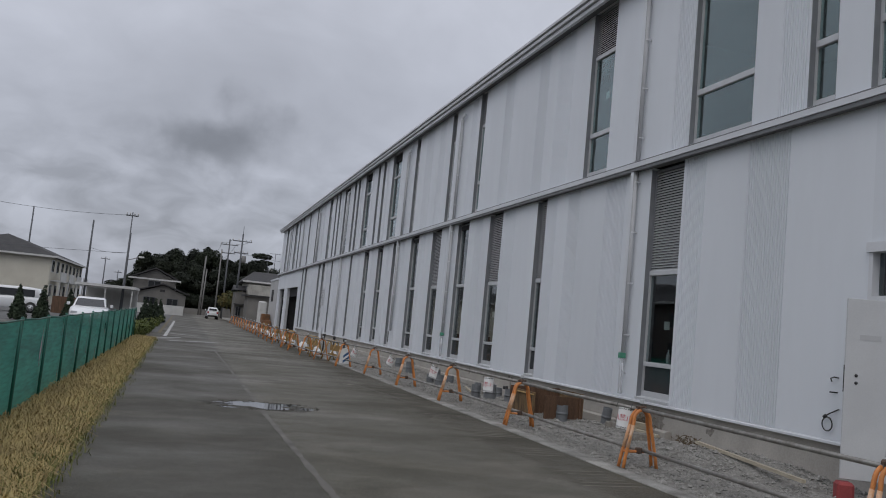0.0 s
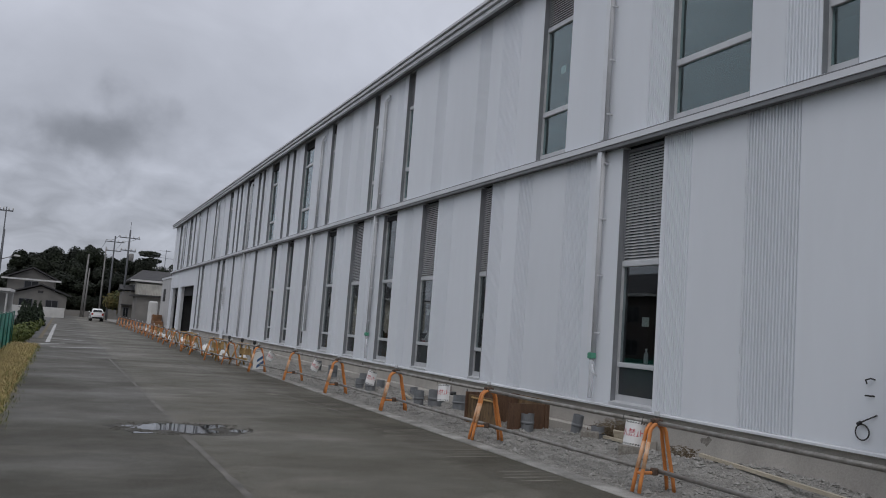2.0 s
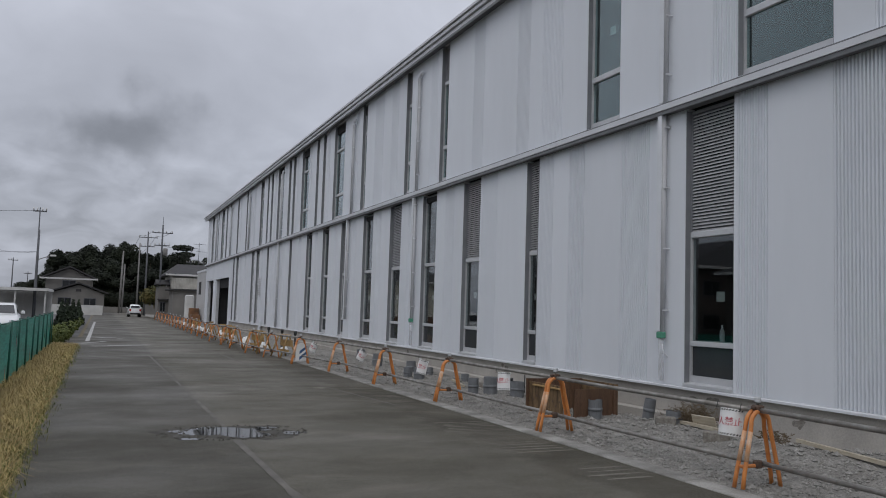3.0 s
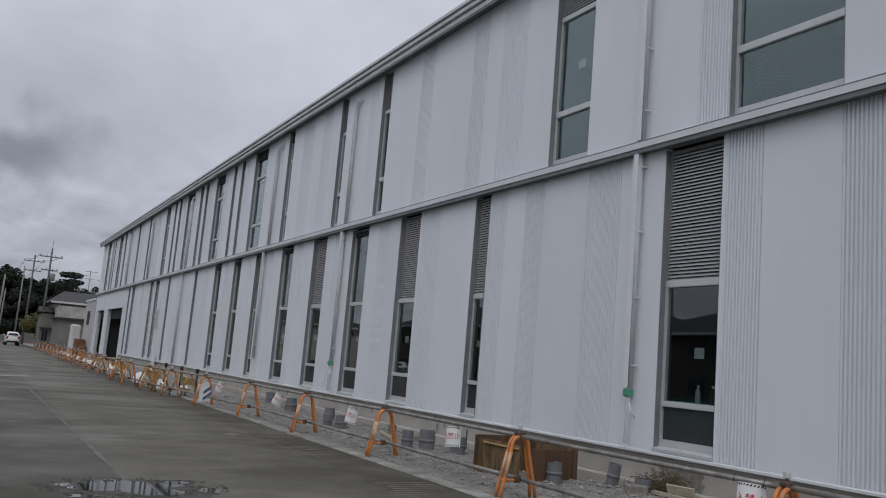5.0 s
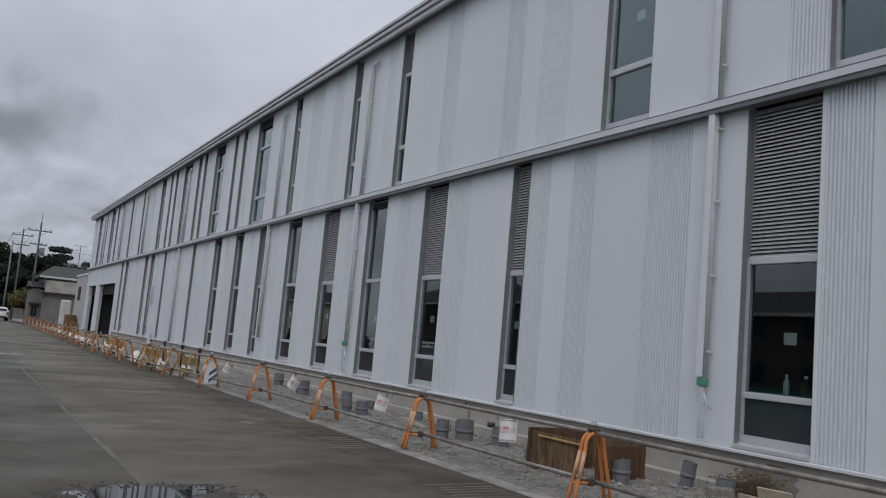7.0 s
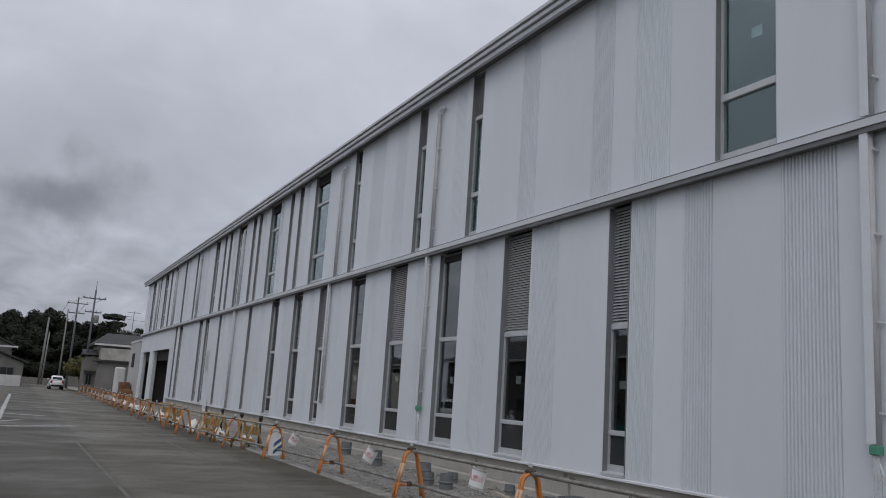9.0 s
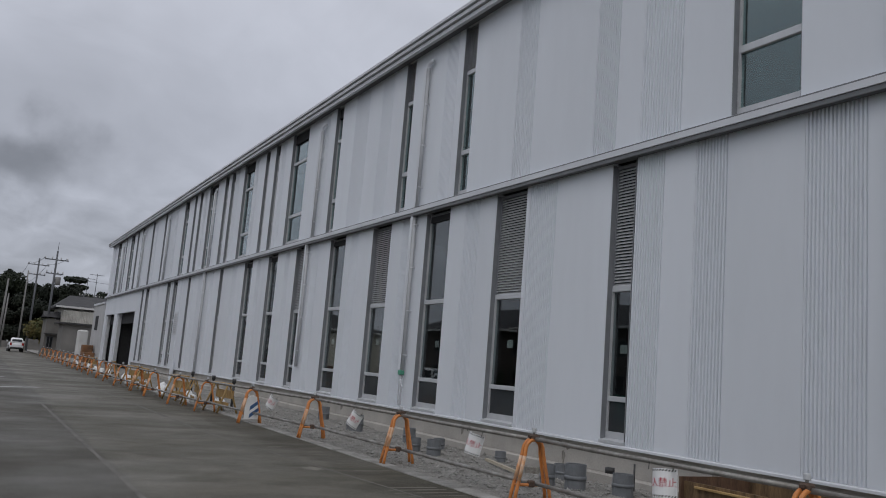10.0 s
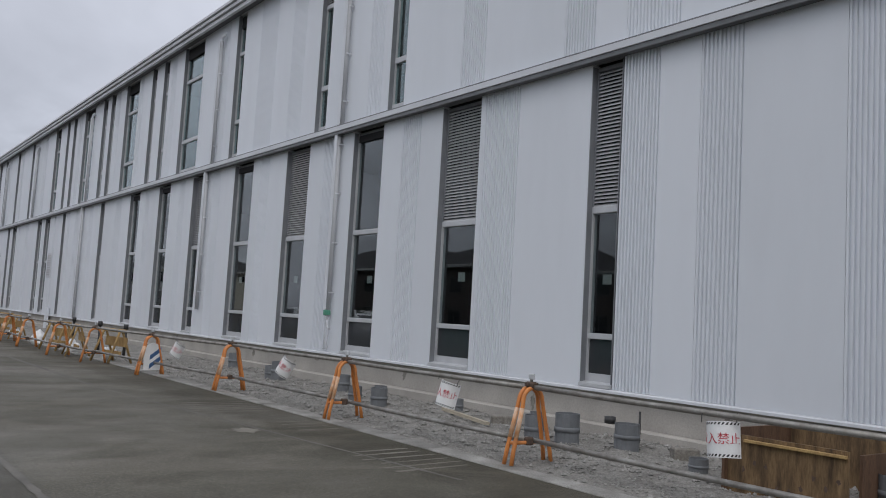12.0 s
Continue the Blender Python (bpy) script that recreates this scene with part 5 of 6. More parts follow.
def car(name, label, at, length=4.2, width=1.72, height=1.55, van=False):
    c = thing(name, label, "car", at)
    L, W = length / 2, width / 2
    belt = 0.95 if not van else 1.0
    body = [section(-L, W * 0.86, 0.42, belt - 0.18), section(-L + 0.08, W * 0.94, 0.3, belt - 0.03), section(-L * 0.55, W, 0.24, belt + 0.02), section(L * 0.15, W, 0.24, belt), section(L * 0.45, W * 0.99, 0.24, belt - 0.02), section(L * 0.8, W * 0.95, 0.26, belt - 0.12), section(L - 0.06, W * 0.86, 0.3, belt - 0.27), section(L, W * 0.8, 0.38, belt - 0.36)]
    part("body", loft("body", body, M_CAR, True), c, "glossy white painted body")
    f = 0.92 if van else 0.42
    roof = [section(-L * 0.96, W * 0.86, belt - 0.06, belt + 0.06, 0.02), section(-L * 0.8, W * 0.82, belt - 0.06, height - 0.08, 0.07), section(-L * 0.4, W * 0.78, belt - 0.06, height, 0.08), section(L * (f - 0.42), W * 0.78, belt - 0.06, height - 0.02, 0.08), section(L * f, W * 0.84, belt - 0.08, belt + 0.03, 0.02)]
    part("cabin", loft("cabin", roof, M_CAR, True), c, "white roof and pillars")
    for s in (-1, 1):
        for a, b in ((-0.74, -0.3), (-0.26, f - 0.5), (f - 0.46, f - 0.2)):
            z1 = height - 0.17
            part("side_window", mesh("side_window", [(L * a + 0.06, s * (W * 0.86 + 0.012), belt + 0.04), (L * b, s * (W * 0.86 + 0.012), belt + 0.04), (L * b - (0.12 if b > f - 0.3 else 0), s * (W * 0.80 + 0.012), z1 - (0.14 if b > f - 0.3 else 0)), (L * a + 0.1, s * (W * 0.80 + 0.012), z1)], [(0, 1, 2, 3)], M_CARGLASS), c, "dark tinted side window")
        part("mirror", box("mirror", L * f - 0.3, L * f - 0.16, s * (W + 0.08) - 0.07, s * (W + 0.08) + 0.07, belt + 0.02, belt + 0.16, M_CAR, 0.02), c)
        part("headlamp", box("headlamp", L - 0.24, L - 0.03, s * W * 0.7 - 0.14, s * W * 0.7 + 0.14, belt - 0.34, belt - 0.22, M_CLEAR, 0.02), c, "clear headlamp")
        part("tail_lamp", box("tail_lamp", -L - 0.01, -L + 0.08, s * W * 0.78 - 0.1, s * W * 0.78 + 0.1, belt - 0.3, belt - 0.05, M_LAMP, 0.02), c, "red tail lamp")
        for x in (-L * 0.62, L * 0.62):
            w = part("wheel", tubes("wheel", [[(x, s * (W - 0.2), 0.31), (x, s * (W + 0.005), 0.31)]], 0.30, M_TYRE, 20), c, "black rubber tyre")
            part("arch", tubes("arch", [[(x, s * (W - 0.1), 0.33), (x, s * (W + 0.004), 0.33)]], 0.37, M_TYRE, 20), w)
            part("rim", tubes("rim", [[(x, s * (W + 0.0), 0.31), (x, s * (W + 0.02), 0.31)]], 0.21, M_RIM, 20), w, "silver alloy rim")
            for k in range(5):
                a = 2 * math.pi * k / 5
                part("gap", tubes("gap", [[(x + 0.13 * math.cos(a), s * (W + 0.015), 0.31 + 0.13 * math.sin(a)), (x + 0.13 * math.cos(a), s * (W + 0.024), 0.31 + 0.13 * math.sin(a))]], 0.045, M_TYRE, 6), w)
    part("windscreen", mesh("windscreen", [(L * f + 0.012, -W * 0.74, belt + 0.05), (L * f + 0.012, W * 0.74, belt + 0.05), (L * (f - 0.36) + 0.03, W * 0.66, height - 0.09), (L * (f - 0.36) + 0.03, -W * 0.66, height - 0.09)], [(0, 1, 2, 3)], M_CARGLASS), c, "dark windscreen")
    part("rear_window", mesh("rear_window", [(-L * 0.955 - 0.02, -W * 0.7, belt + 0.07), (-L * 0.955 - 0.02, W * 0.7, belt + 0.07), (-L * 0.83 - 0.02, W * 0.64, height - 0.16), (-L * 0.83 - 0.02, -W * 0.64, height - 0.16)], [(0, 1, 2, 3)], M_CARGLASS), c, "dark rear window")
    part("number_plate", box("number_plate", -L - 0.014, -L + 0.03, -0.16, 0.16, 0.55, 0.71, M_SIGN), c)
    part("bumper", box("bumper", -L - 0.03, -L + 0.2, -W * 0.84, W * 0.84, 0.3, 0.5, M_TYRE, 0.05), c, "dark plastic bumper")
    return c


car("parked_car", "white car standing behind the end of the green fence", pose(-4.15, 43.2, 0, 0, 0, -86), 4.0, 1.74, 1.42)
car("parked_car", "small white car parked at the far kerb", pose(3.5, 104, 0, 0, 0, 92), 3.2, 1.36, 1.42)
car("delivery_van", "white van parked in the lot", pose(-10.5, 60, -0.02, 0, 0, 178), 4.0, 1.6, 1.66, True)
car("delivery_van", "white van parked beside another van", pose(-15.6, 63, -0.02, 0, 0, 176), 4.2, 1.65, 1.7, True)


# ---- foliage ----
def clumps(name, lobes, count, size, mat, seed, flat=0.9):
    """A crown: small leaf sprays scattered through and over several lobes (centre, radii)."""
    rng = random.Random(seed)
    vs, fs = [], []
    total = sum(l[3] * l[4] * l[5] for l in lobes)
    for cx, cy, cz, rx, ry, rz in lobes:
        for _ in range(int(count * rx * ry * rz / total) + 3):
            u = Vector((rng.gauss(0, 1), rng.gauss(0, 1), rng.gauss(0, 1))).normalized()
            k = rng.uniform(0.62, 1.08)
            p = Vector((cx + rx * u.x * k, cy + ry * u.y * k, cz + rz * u.z * k))
            q = (u + Vector((rng.gauss(0, 0.5), rng.gauss(0, 0.5), rng.gauss(0, 0.5) + 0.3))).normalized()
            a = q.orthogonal().normalized()
            a.rotate(Matrix.Rotation(rng.uniform(0, 6.28), 3, q))
            b = q.cross(a)
            s = rng.uniform(0.5, 1.2) * size
            o = len(vs)
            for i in range(5):
                t = 6.283 * i / 5 + rng.uniform(-0.3, 0.3)
                r = s * rng.uniform(0.55, 1.1)
                vs.append(p + a * math.cos(t) * r + b * math.sin(t) * r * flat + q * rng.uniform(-0.2, 0.2) * s)
            fs += [(o, o + 1, o + 2), (o, o + 2, o + 3), (o, o + 3, o + 4)]
    return mesh(name, vs, fs, mat)


def tree_kind(seed, h, spread, leaf, count):
    rng = random.Random(seed)
    t = thing("tree", "dark green broadleaf tree in the far wood", "tree", group="trees of the far wood")
    part("trunk", tubes("trunk", [[(0, 0, -0.1), (0.1, 0, h * 0.3), (0, 0.15, h * 0.55), (0.1, 0.1, h * 0.8)]], [0.26, 0.2, 0.13, 0.05], M_BARK, 7), t)
    lobes = []
    for k in range(11):
        a, f = rng.uniform(0, 6.28), rng.random()
        z = h * (0.18 + 0.68 * f)
        w = spread * (1.0 - 0.65 * abs(f - 0.35))
        lobes.append((math.cos(a) * w * 0.6, math.sin(a) * w * 0.6, z, w * rng.uniform(0.45, 0.65), w * rng.uniform(0.45, 0.65), h * rng.uniform(0.12, 0.17)))
        if k % 2:
            part("limb", tubes("limb", [[(0, 0.1, z * 0.6), tuple(lobes[-1][:3])]], [0.09, 0.03], M_BARK, 5), t)
    part("crown", clumps("crown", lobes, count, leaf, M_LEAF, seed), t)
    return t


kinds = [tree_kind(s, 10.0, 3.4, 0.19, 16000) for s in (3, 5, 8, 13)]
WOOD = [(-10.2, 168, 4.9), (-8.6, 170, 7.9), (-6.4, 166, 9.6), (-4.2, 171, 10.8), (-1.6, 168, 11.3), (1.2, 172, 11.8), (3.6, 167, 11.2), (6.0, 171, 11.2), (8.4, 168, 10.4), (11.0, 172, 10.3), (13.4, 167, 10.2), (16.2, 171, 9.8), (18.6, 168, 8.6), (21.5, 170, 8.8), (25, 172, 9.6), (29, 169, 9.0),
        (-7.2, 178, 9.4), (-2.8, 180, 11.6), (2.6, 181, 12.4), (7.2, 179, 11.4), (12.2, 180, 11.0), (17.4, 179, 9.8), (-12.4, 176, 4.4), (-0.2, 162, 7.2), (9.8, 161, 7.4), (4.9, 160, 6.4), (14.8, 160, 7.6), (-5.4, 160, 6.0),
        (12.6, 176, 10.4), (15.4, 178, 10.6), (18.6, 176, 10.0), (10.0, 176, 10.6), (20.5, 174, 9.4), (0.8, 164, 9.6), (-3.0, 163, 8.6), (6.8, 163, 9.0)]
for i, (x, y, h) in enumerate(WOOD):
    k = kinds[i % 4]
    m = pose(x, y, -0.02, 0, 0, 57 * i)
    t = k if i < 4 else copy_thing(k, m)
    t.matrix_basis = m
    t.scale = (1.2, 1.2, h / 9.0)
pine = thing("tree", "tall dark pine with flat layered crown", "tree", pose(14.0, 169, 0))
part("trunk", tubes("trunk", [[(0, 0, 0), (0.2, 0, 6), (0, 0, 12)]], [0.3, 0.2, 0.06], M_BARK, 7), pine)
part("crown", clumps("crown", [(0, 0, 12.4, 1.9, 1.7, 0.45), (0.6, 0.3, 11.2, 1.5, 1.5, 0.4), (-0.5, 0, 10.0, 1.3, 1.3, 0.4)], 900, 0.36, M_LEAF, 77), pine)
shrub = thing("tree", "russet and green roadside tree", "tree", pose(6.0, 106, 0))
part("trunk", tubes("trunk", [[(0, 0, 0), (0.1, 0, 1.4), (0, 0, 2.6)]], [0.14, 0.1, 0.04], M_BARK, 7), shrub)
part("crown", clumps("crown", [(0, 0, 2.6, 1.9, 1.6, 1.0), (-0.9, 0, 2.2, 1.0, 1.0, 0.7), (1.0, 0.3, 3.0, 1.1, 1.0, 0.8), (0.6, 0, 1.3, 0.9, 0.9, 0.8)], 1500, 0.17, M_AUTUMN, 31), shrub)


def cypress(x, y, h):
    c = thing("cypress", "slim dark green cypress shrub", "shrub", pose(x, y, -0.02), "cypress shrubs")
    part("trunk", tubes("trunk", [[(0, 0, 0), (0, 0, h * 0.8)]], [0.05, 0.02], M_BARK, 6), c)
    part("crown", clumps("crown", [(0, 0, h * (0.12 + 0.1 * k), (0.42 - 0.043 * k), (0.42 - 0.043 * k), 0.18) for k in range(9)], 1800, 0.075, M_CONE, int(y * 10)), c)


for x, y, h in ((-1.75, 45, 1.7), (-1.7, 50, 1.7), (-1.6, 56, 1.75), (-1.45, 63, 1.75), (-7.57, 45, 1.75), (-6.56, 45.4, 1.78), (-5.4, 46, 1.75)):
    cypress(x, y, h)
tagged(part("hedge", clumps("hedge", [(-1.75 + 0.25 * math.sin(k), 37.4 + 0.9 * k, 0.28, 0.42, 0.6, 0.3 + 0.05 * math.sin(k * 2.1)) for k in range(36) if not 2 < k < 5], 9000, 0.07, M_HEDGE, 5)), "low yellow-green clipped hedge along the lane", "hedge", kind="stuff")


# ---- houses across the lane ----
FRAME_KIND = [M_ALU]


def pane_window(parent, x0, x1, y0, y1, z0, z1, face):
    """A framed window on the wall face ('x' walls run along y, 'y' walls along x)."""
    w = part("window", box("window", x0, x1, y0, y1, z0, z1, FRAME_KIND[0], 0.01), parent, "framed window")
    e = 0.07
    if face == "y":
        part("pane", box("pane", x0 + e, x1 - e, y0 - 0.01, y0 + 0.005, z0 + e, z1 - e, M_CARGLASS), w, "dark glass")
        part("mullion", box("mullion", (x0 + x1) / 2 - 0.03, (x0 + x1) / 2 + 0.03, y0 - 0.018, y0 - 0.011, z0 + e, z1 - e, FRAME_KIND[0]), w)
    else:
        part("pane", box("pane", x1 - 0.005, x1 + 0.01, y0 + e, y1 - e, z0 + e, z1 - e, M_CARGLASS), w, "dark glass")
        part("mullion", box("mullion", x1 + 0.011, x1 + 0.018, (y0 + y1) / 2 - 0.03, (y0 + y1) / 2 + 0.03, z0 + e, z1 - e, FRAME_KIND[0]), w)


def roof_mesh(x0, x1, y0, y1, z, top, along, over=0.6, hip=0.0):
    """A pitched roof slab over a rectangle; along: the ridge's axis; hip: how far the ridge stops short of the ends."""
    x0, x1, y0, y1 = x0 - over, x1 + over, y0 - over, y1 + over
    if along == "y":
        m = (x0 + x1) / 2
        r = [(m, y0 + hip, top), (m, y1 - hip, top)]
    else:
        m = (y0 + y1) / 2
        r = [(x0 + hip, m, top), (x1 - hip, m, top)]
    base = [(x0, y0), (x1, y0), (x1, y1), (x0, y1)]
    vs = [(x, y, z) for x, y in base] + r + [(x, y, z - 0.16) for x, y in base]
    if along == "y":
        fs = [(1, 2, 5, 4), (3, 0, 4, 5), (0, 1, 4), (2, 3, 5)]
    else:
        fs = [(0, 1, 5, 4), (2, 3, 4, 5), (1, 2, 5), (3, 0, 4)]
    if hip:
        fs += [(0, 6, 7, 1), (1, 7, 8, 2), (2, 8, 9, 3), (3, 9, 6, 0), (6, 9, 8, 7)]
    else:
        # two sloping slabs with open gable ends
        o = len(vs)
        vs += [(x, y, h - 0.16) for x, y, h in r]
        fs = fs[:2] + [(7, o, o + 1, 8), (9, o + 1, o, 6), (1, 7, 8, 2), (3, 9, 6, 0), (1, 4, o, 7), (0, 6, o, 4), (2, 8, o + 1, 5), (3, 5, o + 1, 9)]
    return mesh("roof", vs, fs, M_ROOF)


def house(label, x0, x1, y0, y1, eave, top, along, wall, hip=0.0, rows=(0.9, 3.5), front=True, side=True):
    h = thing("house", label, "house")
    part("wall", box("wall", x0, x1, y0, y1, -0.03, eave - 0.17, wall), h)
    r = part("roof", roof_mesh(x0, x1, y0, y1, eave, top, along, 0.6, hip), h, "dark tiled roof")
    if not hip:
        if along == "y":
            part("gable", mesh("gable", [(x0, y0 + 0.002, eave), (x1, y0 + 0.002, eave), ((x0 + x1) / 2, y0 + 0.002, top - 0.25)], [(0, 1, 2)], wall), h)
    bm = bmesh.new()
    add_box(bm, x0 - 0.66, x1 + 0.66, y0 - 0.66, y0 - 0.6, eave - 0.22, eave - 0.02)
    add_box(bm, x1 + 0.6, x1 + 0.66, y0 - 0.6, y1 + 0.6, eave - 0.22, eave - 0.02)
    part("fascia", from_bm("fascia", bm, M_WALLW), r, "pale eave board")
    for z in rows:
        if z + 1.3 > eave:
            continue
        if front:
            n = max(1, int((x1 - x0) / 3.4))
            for k in range(n):
                x = x0 + (x1 - x0) * (k + 0.5) / n
                pane_window(h, x - 0.8, x + 0.8, y0 - 0.05, y0 + 0.02, z, z + 1.2, "y")
        if side:
            n = max(1, int((y1 - y0) / 3.4))
            for k in range(n):
                y = y0 + (y1 - y0) * (k + 0.5) / n
                pane_window(h, x1 - 0.02, x1 + 0.05, y - 0.8, y + 0.8, z, z + 1.3, "x")
    return h


left_house = house("beige two-storey house with a dark hipped roof", -24, -13.6, 95, 123, 5.2, 7.25, "y", M_BEIGE, 5.0, front=False)
pane_window(left_house, -22.6, -20.4, 94.95, 95.02, 4.1, 4.7, "y")
for k in range(4):
    y = 98.5 + 7 * k
    b = part("balcony", box("balcony", -13.55, -12.6, y - 2.2, y + 2.2, 2.55, 2.7, M_WALLW), left_house, "white balcony with solid parapet")
    part("parapet", box("parapet", -12.68, -12.6, y - 2.2, y + 2.2, 2.7, 3.6, M_WALLW), b)
    part("post", box("post", -12.72, -12.6, y - 2.2, y - 2.08, 0, 2.55, M_WALLW), b)
FRAME_KIND[0] = M_DPOLE
gable_house = house("grey far house with two stacked dark gables", -6.6, -1.2, 118, 127, 4.5, 6.0, "y", M_GREYWALL, 0.0, rows=(3.0,), side=False)
part("roof", roof_mesh(-5.6, 0.3, 113.5, 117.4, 2.7, 3.9, "y", 0.5), gable_house, "lower dark tiled roof")
part("wall", box("wall", -5.6, 0.3, 113.5, 117.4, 0, 2.53, M_GREYWALL), gable_house)
for xa, xb in ((-4.9, -3.4), (-2.0, -0.6)):
    pane_window(gable_house, xa, xb, 113.42, 113.52, 0.9, 2.0, "y")
part("gable_vent", box("gable_vent", -2.95, -2.35, 113.44, 113.487, 2.75, 3.05, M_ROOF), gable_house, "dark gable vent")
part("gable", mesh("gable", [(-5.6, 113.49, 2.5), (0.3, 113.49, 2.5), (-2.65, 113.49, 3.6)], [(0, 1, 2)], M_GREYWALL), gable_house)
far_house = house("pale weathered house beyond the white building", 6.9, 14, 98, 108, 4.9, 6.2, "x", M_PALEWALL, 1.5, rows=(0.8, 3.2), side=False)
vs, fs = [], []
for k in range(61):
    x = 7.0 + 0.08 * k
    vs += [(x, 97.35 + (0.04 if k % 2 else 0.0), 2.75), (x, 97.35 + (0.04 if k % 2 else 0.0), 4.45)]
    if k:
        fs.append((2 * k - 2, 2 * k, 2 * k + 1, 2 * k - 1))
balcony = part("balcony", mesh("balcony", vs, fs, M_PALEWALL), far_house, "pale corrugated balcony screen")
part("balcony_floor", box("balcony_floor", 6.95, 11.9, 97.3, 98.0, 2.55, 2.72, M_ROOF), balcony, "dark balcony edge")
part("balcony_side", box("balcony_side", 6.95, 7.0, 97.4, 98.0, 2.73, 4.45, M_PALEWALL), balcony)
for y in (100, 103, 106):
    pane_window(far_house, 6.85, 6.92, y - 0.8, y + 0.8, 3.2, 4.3, "x")
part("wing", box("wing", 5.7, 6.84, 99.0, 104.0, -0.03, 3.5, M_GREYWALL), far_house, "low grey side wing")
part("wing_roof", roof_mesh(5.7, 6.7, 99.0, 104.0, 3.7, 4.3, "x", 0.25), far_house, "dark tiled wing roof")
part("wing_ledge", box("wing_ledge", 5.6, 6.84, 98.5, 98.98, 2.0, 2.12, M_ROOF), far_house, "dark porch roof")
for xa, xb, za, zb in ((7.25, 7.5, 1.1, 2.1), (7.75, 8.55, 0.9, 2.15), (8.75, 9.05, 1.1, 2.1), (5.9, 6.5, 0.7, 1.8)):
    pane_window(far_house, xa, xb, 97.93 if xa > 6.8 else 98.93, 98.02 if xa > 6.8 else 99.02, za, zb, "y")
part("awning", box("awning", 7.2, 10.4, 97.0, 97.97, 2.5, 2.6, M_ROOF), far_house, "dark awning over the ground floor")
tagged(part("tarpaulin_stack", box("tarpaulin_stack", 7.2, 7.95, 83.5, 84.8, -0.02, 2.5, M_WALLW, 0.12)), "white sheeted stack beside the annex", "stack")
for k in range(2):
    tagged(part("pallet_stack", box("pallet_stack", 7.05, 7.8, 76.4 + 1.4 * k, 77.5 + 1.4 * k, -0.02, 0.75 + 0.55 * k, M_AMBER, 0.03)), "orange-brown stacked crates at the wall foot", "crates", "crate stacks")
shed = thing("garden_shed", "weathered shed roofed with corrugated sheet", "shed")
part("wall", box("wall", 6.6, 9.0, 91, 96, 0, 3.0, M_GREYWALL), shed)
part("canopy", box("canopy", 6.2, 9.2, 90.6, 96.3, 3.0, 3.15, M_ROOF), shed, "dark sheet roof")
cp = thing("carport", "low white carport with a flat roof", "carport")
part("roof", box("roof", -8.6, -3.9, 74, 82, 2.28, 2.5, M_WALLW), cp)
for x in (-8.4, -6.2, -4.1):
    for y in (74.3, 81.7):
        part("post", box("post", x - 0.05, x + 0.05, y - 0.05, y + 0.05, 0, 2.28, M_WALLW), cp)
part("back_wall", box("back_wall", -8.5, -4.0, 82.1, 82.25, 0, 2.28, M_WALLW), cp)
for x0, x1, y, h, mat, label in ((-9.0, -5.6, 66, 1.2, M_PLYDARK, "dark brown garden fence"), (-6.4, 0.2, 110, 1.15, M_WALLW, "low white garden wall"), (-0.6, 6.0, 138.5, 0.9, M_GREYWALL, "low grey wall closing the street"), (6.0, 20, 138.5, 1.4, M_GREYWALL, "grey wall closing the street")):
    tagged(part("garden_wall", box("garden_wall", x0, x1, y, y + 0.15, -0.03, h, mat, 0.01)), label, "wall")
# long low houses opposite the building, seen mirrored in its windows
house("dark brown two-storey house across the parking lot", -34, -24, 12, 24, 4.9, 6.7, "y", M_BROWNWALL, 3.0)
house("brown two-storey house across the parking lot", -36, -25, 34, 50, 5.1, 7.0, "y", M_BROWNWALL, 3.0)
house("brown house with a dark roof across the lot", -37, -25, 54, 69, 5.8, 8.2, "y", M_BROWNWALL, 3.0)
house("brown house with a low dark roof across the lot", -38, -26, 73, 90, 5.8, 8.4, "y", M_BROWNWALL, 3.0)
house("dark roofed house across the parking lot", -33, -24, -16, -2, 5.4, 7.6, "y", M_BROWNWALL, 3.0)


# ---- poles and cables ----
def pole(x, y, h, r, arms, mat, lamp=0, lean=0.0):
    p = thing("utility_pole", "tall utility pole with cross arms and cables", "pole", pose(x, y, -0.05, 0, lean, 0), "utility poles")
    part("shaft", tubes("shaft", [[(0, 0, 0), (0, 0, h)]], [r, r * 0.62], mat, 10), p)
    for z, w in arms:
        a = part("cross_arm", box("cross_arm", -w, w, -0.05, 0.05, h - z - 0.05, h - z + 0.05, M_DPOLE), p)
        for k in (-1, -0.4, 0.4, 1):
            part("insulator", tubes("insulator", [[(w * k * 0.92, 0, h - z + 0.05), (w * k * 0.92, 0, h - z + 0.28)]], 0.05, M_WALLW, 6), a)
    if lamp:
        part("lamp_arm", tubes("lamp_arm", [[(0, 0, h - 2.4), (lamp, 0, h - 2.0)]], 0.035, M_POLE, 6), p)
        part("lamp_head", box("lamp_head", lamp - 0.1, lamp + 0.35, -0.09, 0.09, h - 2.08, h - 1.94, M_WALLW, 0.03), p)
    return p


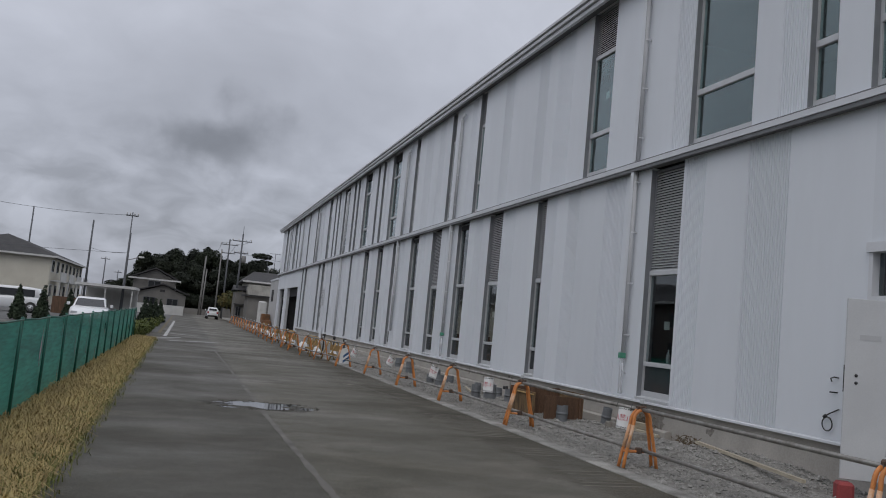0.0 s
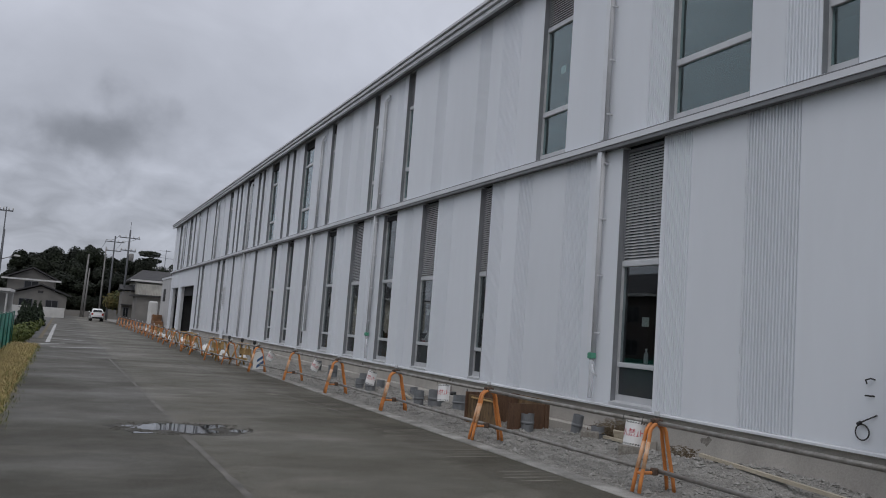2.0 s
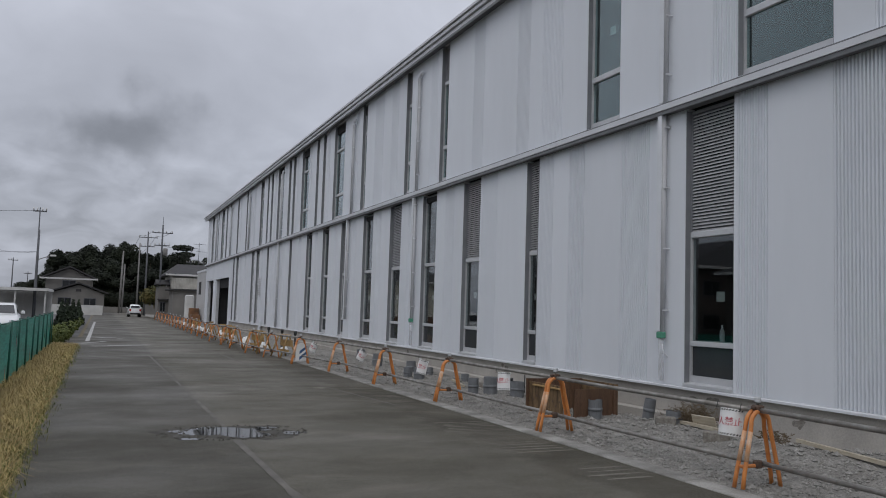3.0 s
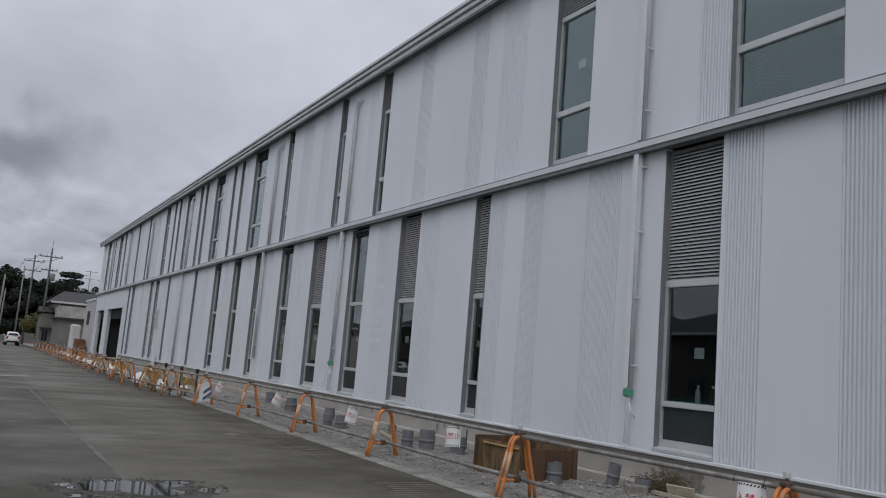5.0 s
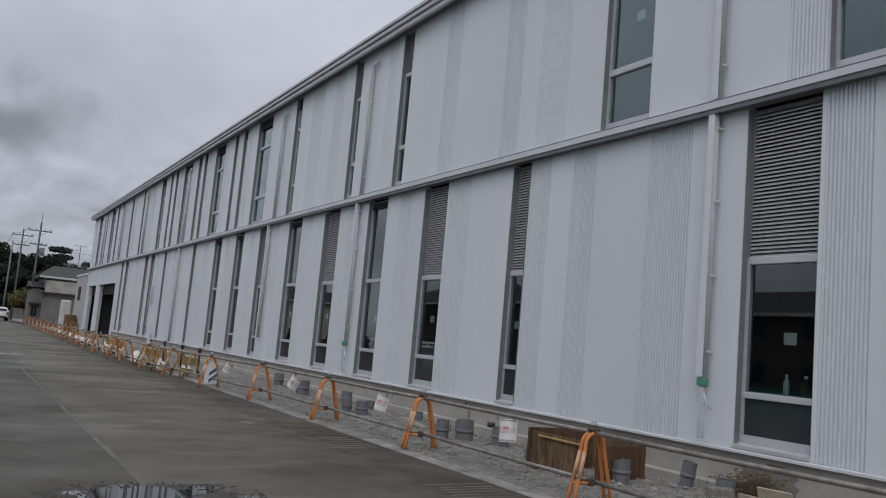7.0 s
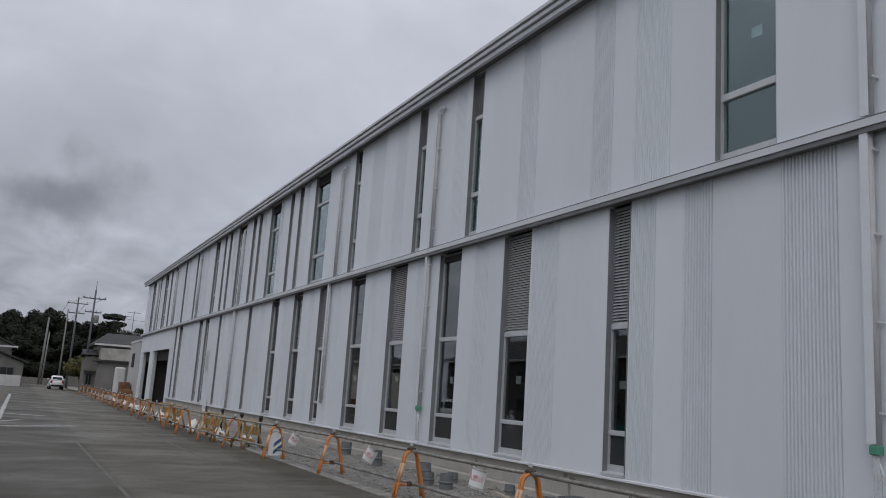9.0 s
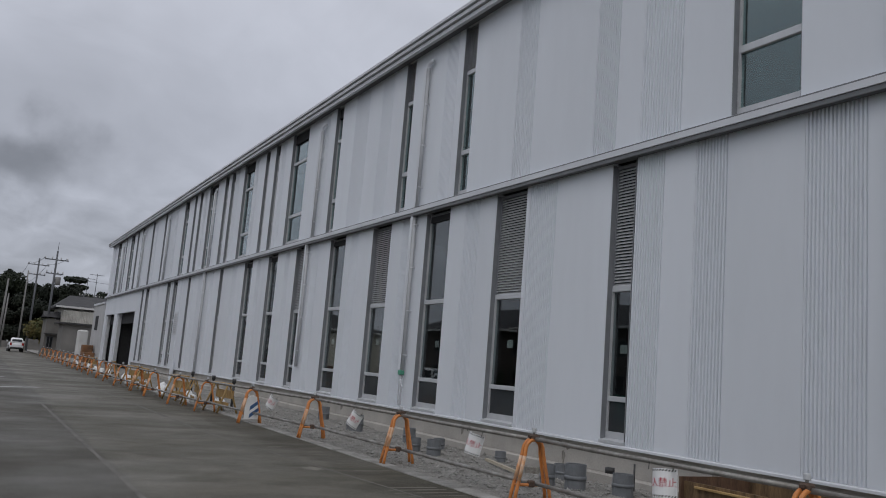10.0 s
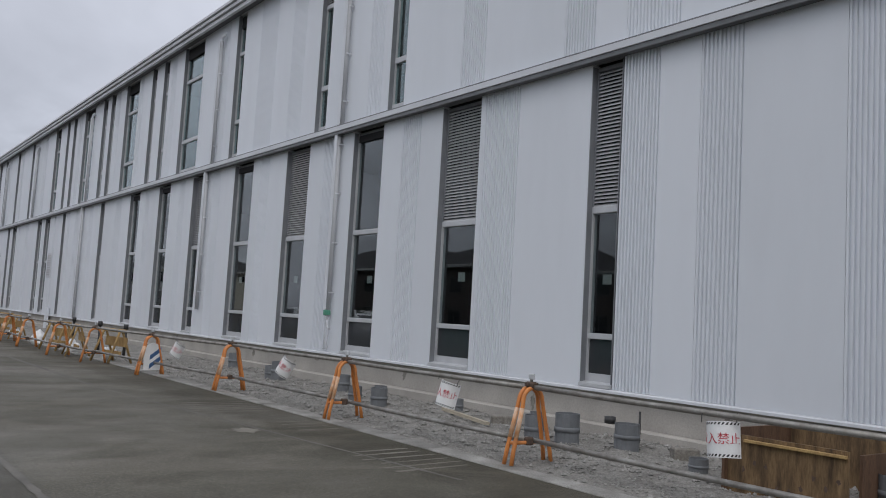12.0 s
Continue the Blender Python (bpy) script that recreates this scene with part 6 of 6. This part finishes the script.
near_pole = pole(5.85, 100, 10.4, 0.14, ((0.9, 1.1), (2.3, 0.8)), M_DPOLE)
drum = part("transformer", tubes("transformer", [[(0.38, 0, 7.0), (0.38, 0, 7.05), (0.38, 0, 7.75), (0.38, 0, 7.8)]], [0.2, 0.26, 0.26, 0.2], M_POLE, 12), near_pole, "grey drum transformer")
part("hanger", box("hanger", 0.08, 0.2, -0.04, 0.04, 7.2, 7.6, M_DPOLE), drum)
part("finial", tubes("finial", [[(0, 0, 10.35), (0, 0, 11.3)]], 0.025, M_DPOLE, 6), near_pole)
pole(5.3, 120, 11.2, 0.14, ((0.8, 1.2), (2.0, 0.9)), M_DPOLE)
pole(4.75, 131, 10.4, 0.13, (), M_POLE)
pole(2.5, 135, 9.3, 0.17, (), M_POLE, 0, 1.0)
pole(2.9, 137, 7.4, 0.13, (), M_POLE, 0, 1.0)
pole(-4.95, 76, 7.2, 0.13, (), M_DPOLE, 1.0)
pole(-5.0, 76.25, 9.0, 0.07, ((0.3, 0.5),), M_DPOLE)
pole(-11.4, 108, 10.6, 0.15, (), M_DPOLE)
pole(-18.8, 112, 11.7, 0.13, (), M_DPOLE)
for x, y, h in ((-13.2, 150, 8.2), (-13.2, 180, 7.0), (-11.5, 200, 6.6), (13.8, 150, 9.2), (17, 160, 9.6)):
    pole(x, y, h, 0.12, ((0.4, 0.7),), M_DPOLE)


def antenna(x, y, z0, z1, bars):
    """A television aerial: a slim mast with a boom and short cross elements."""
    t = thing("roof_antenna", "thin grey television aerial on a house roof", "antenna", pose(x, y, z0), "roof aerials")
    h = z1 - z0
    part("mast", tubes("mast", [[(0, 0, 0), (0, 0, h)]], 0.03, M_DPOLE, 6), t)
    boom = part("boom", tubes("boom", [[(-0.7, 0, h - 0.15), (0.7, 0, h - 0.15)]], 0.022, M_DPOLE, 6), t)
    for k in range(bars):
        u = -0.6 + 1.2 * k / (bars - 1)
        part("element", tubes("element", [[(u, -0.35, h - 0.15), (u, 0.35, h - 0.15)]], 0.012, M_DPOLE, 5), boom)
    return t


antenna(9.3, 103.0, 5.95, 8.3, 4)
antenna(10.2, 103.4, 5.95, 8.8, 7)


def cable(a, b, sag, r=0.018):
    a, b = Vector(a), Vector(b)
    pts = [tuple(a.lerp(b, k / 10) - Vector((0, 0, sag * 4 * (k / 10) * (1 - k / 10)))) for k in range(11)]
    tagged(part("cable", tubes("cable", [pts], r, M_DPOLE, 4)), "thin black overhead cable", "cable", "overhead cables")


cable((-5.0, 76.25, 8.7), (-26, 70, 9.6), 0.9)
cable((-5.0, 76.25, 5.4), (-30, 84, 5.5), 0.3)
cable((-5.0, 76.25, 5.4), (-11.4, 108, 7.2), 0.2)
for dx in (-1.0, 1.0):
    cable((5.85 + dx, 100, 9.7), (5.3 + dx, 120, 10.6), 0.3, 0.022)
    cable((5.3 + dx, 120, 10.6), (5.0 + dx, 160, 10.5), 0.4, 0.022)
cable((5.85, 100, 8.0), (16, 92, 7.2), 0.3)
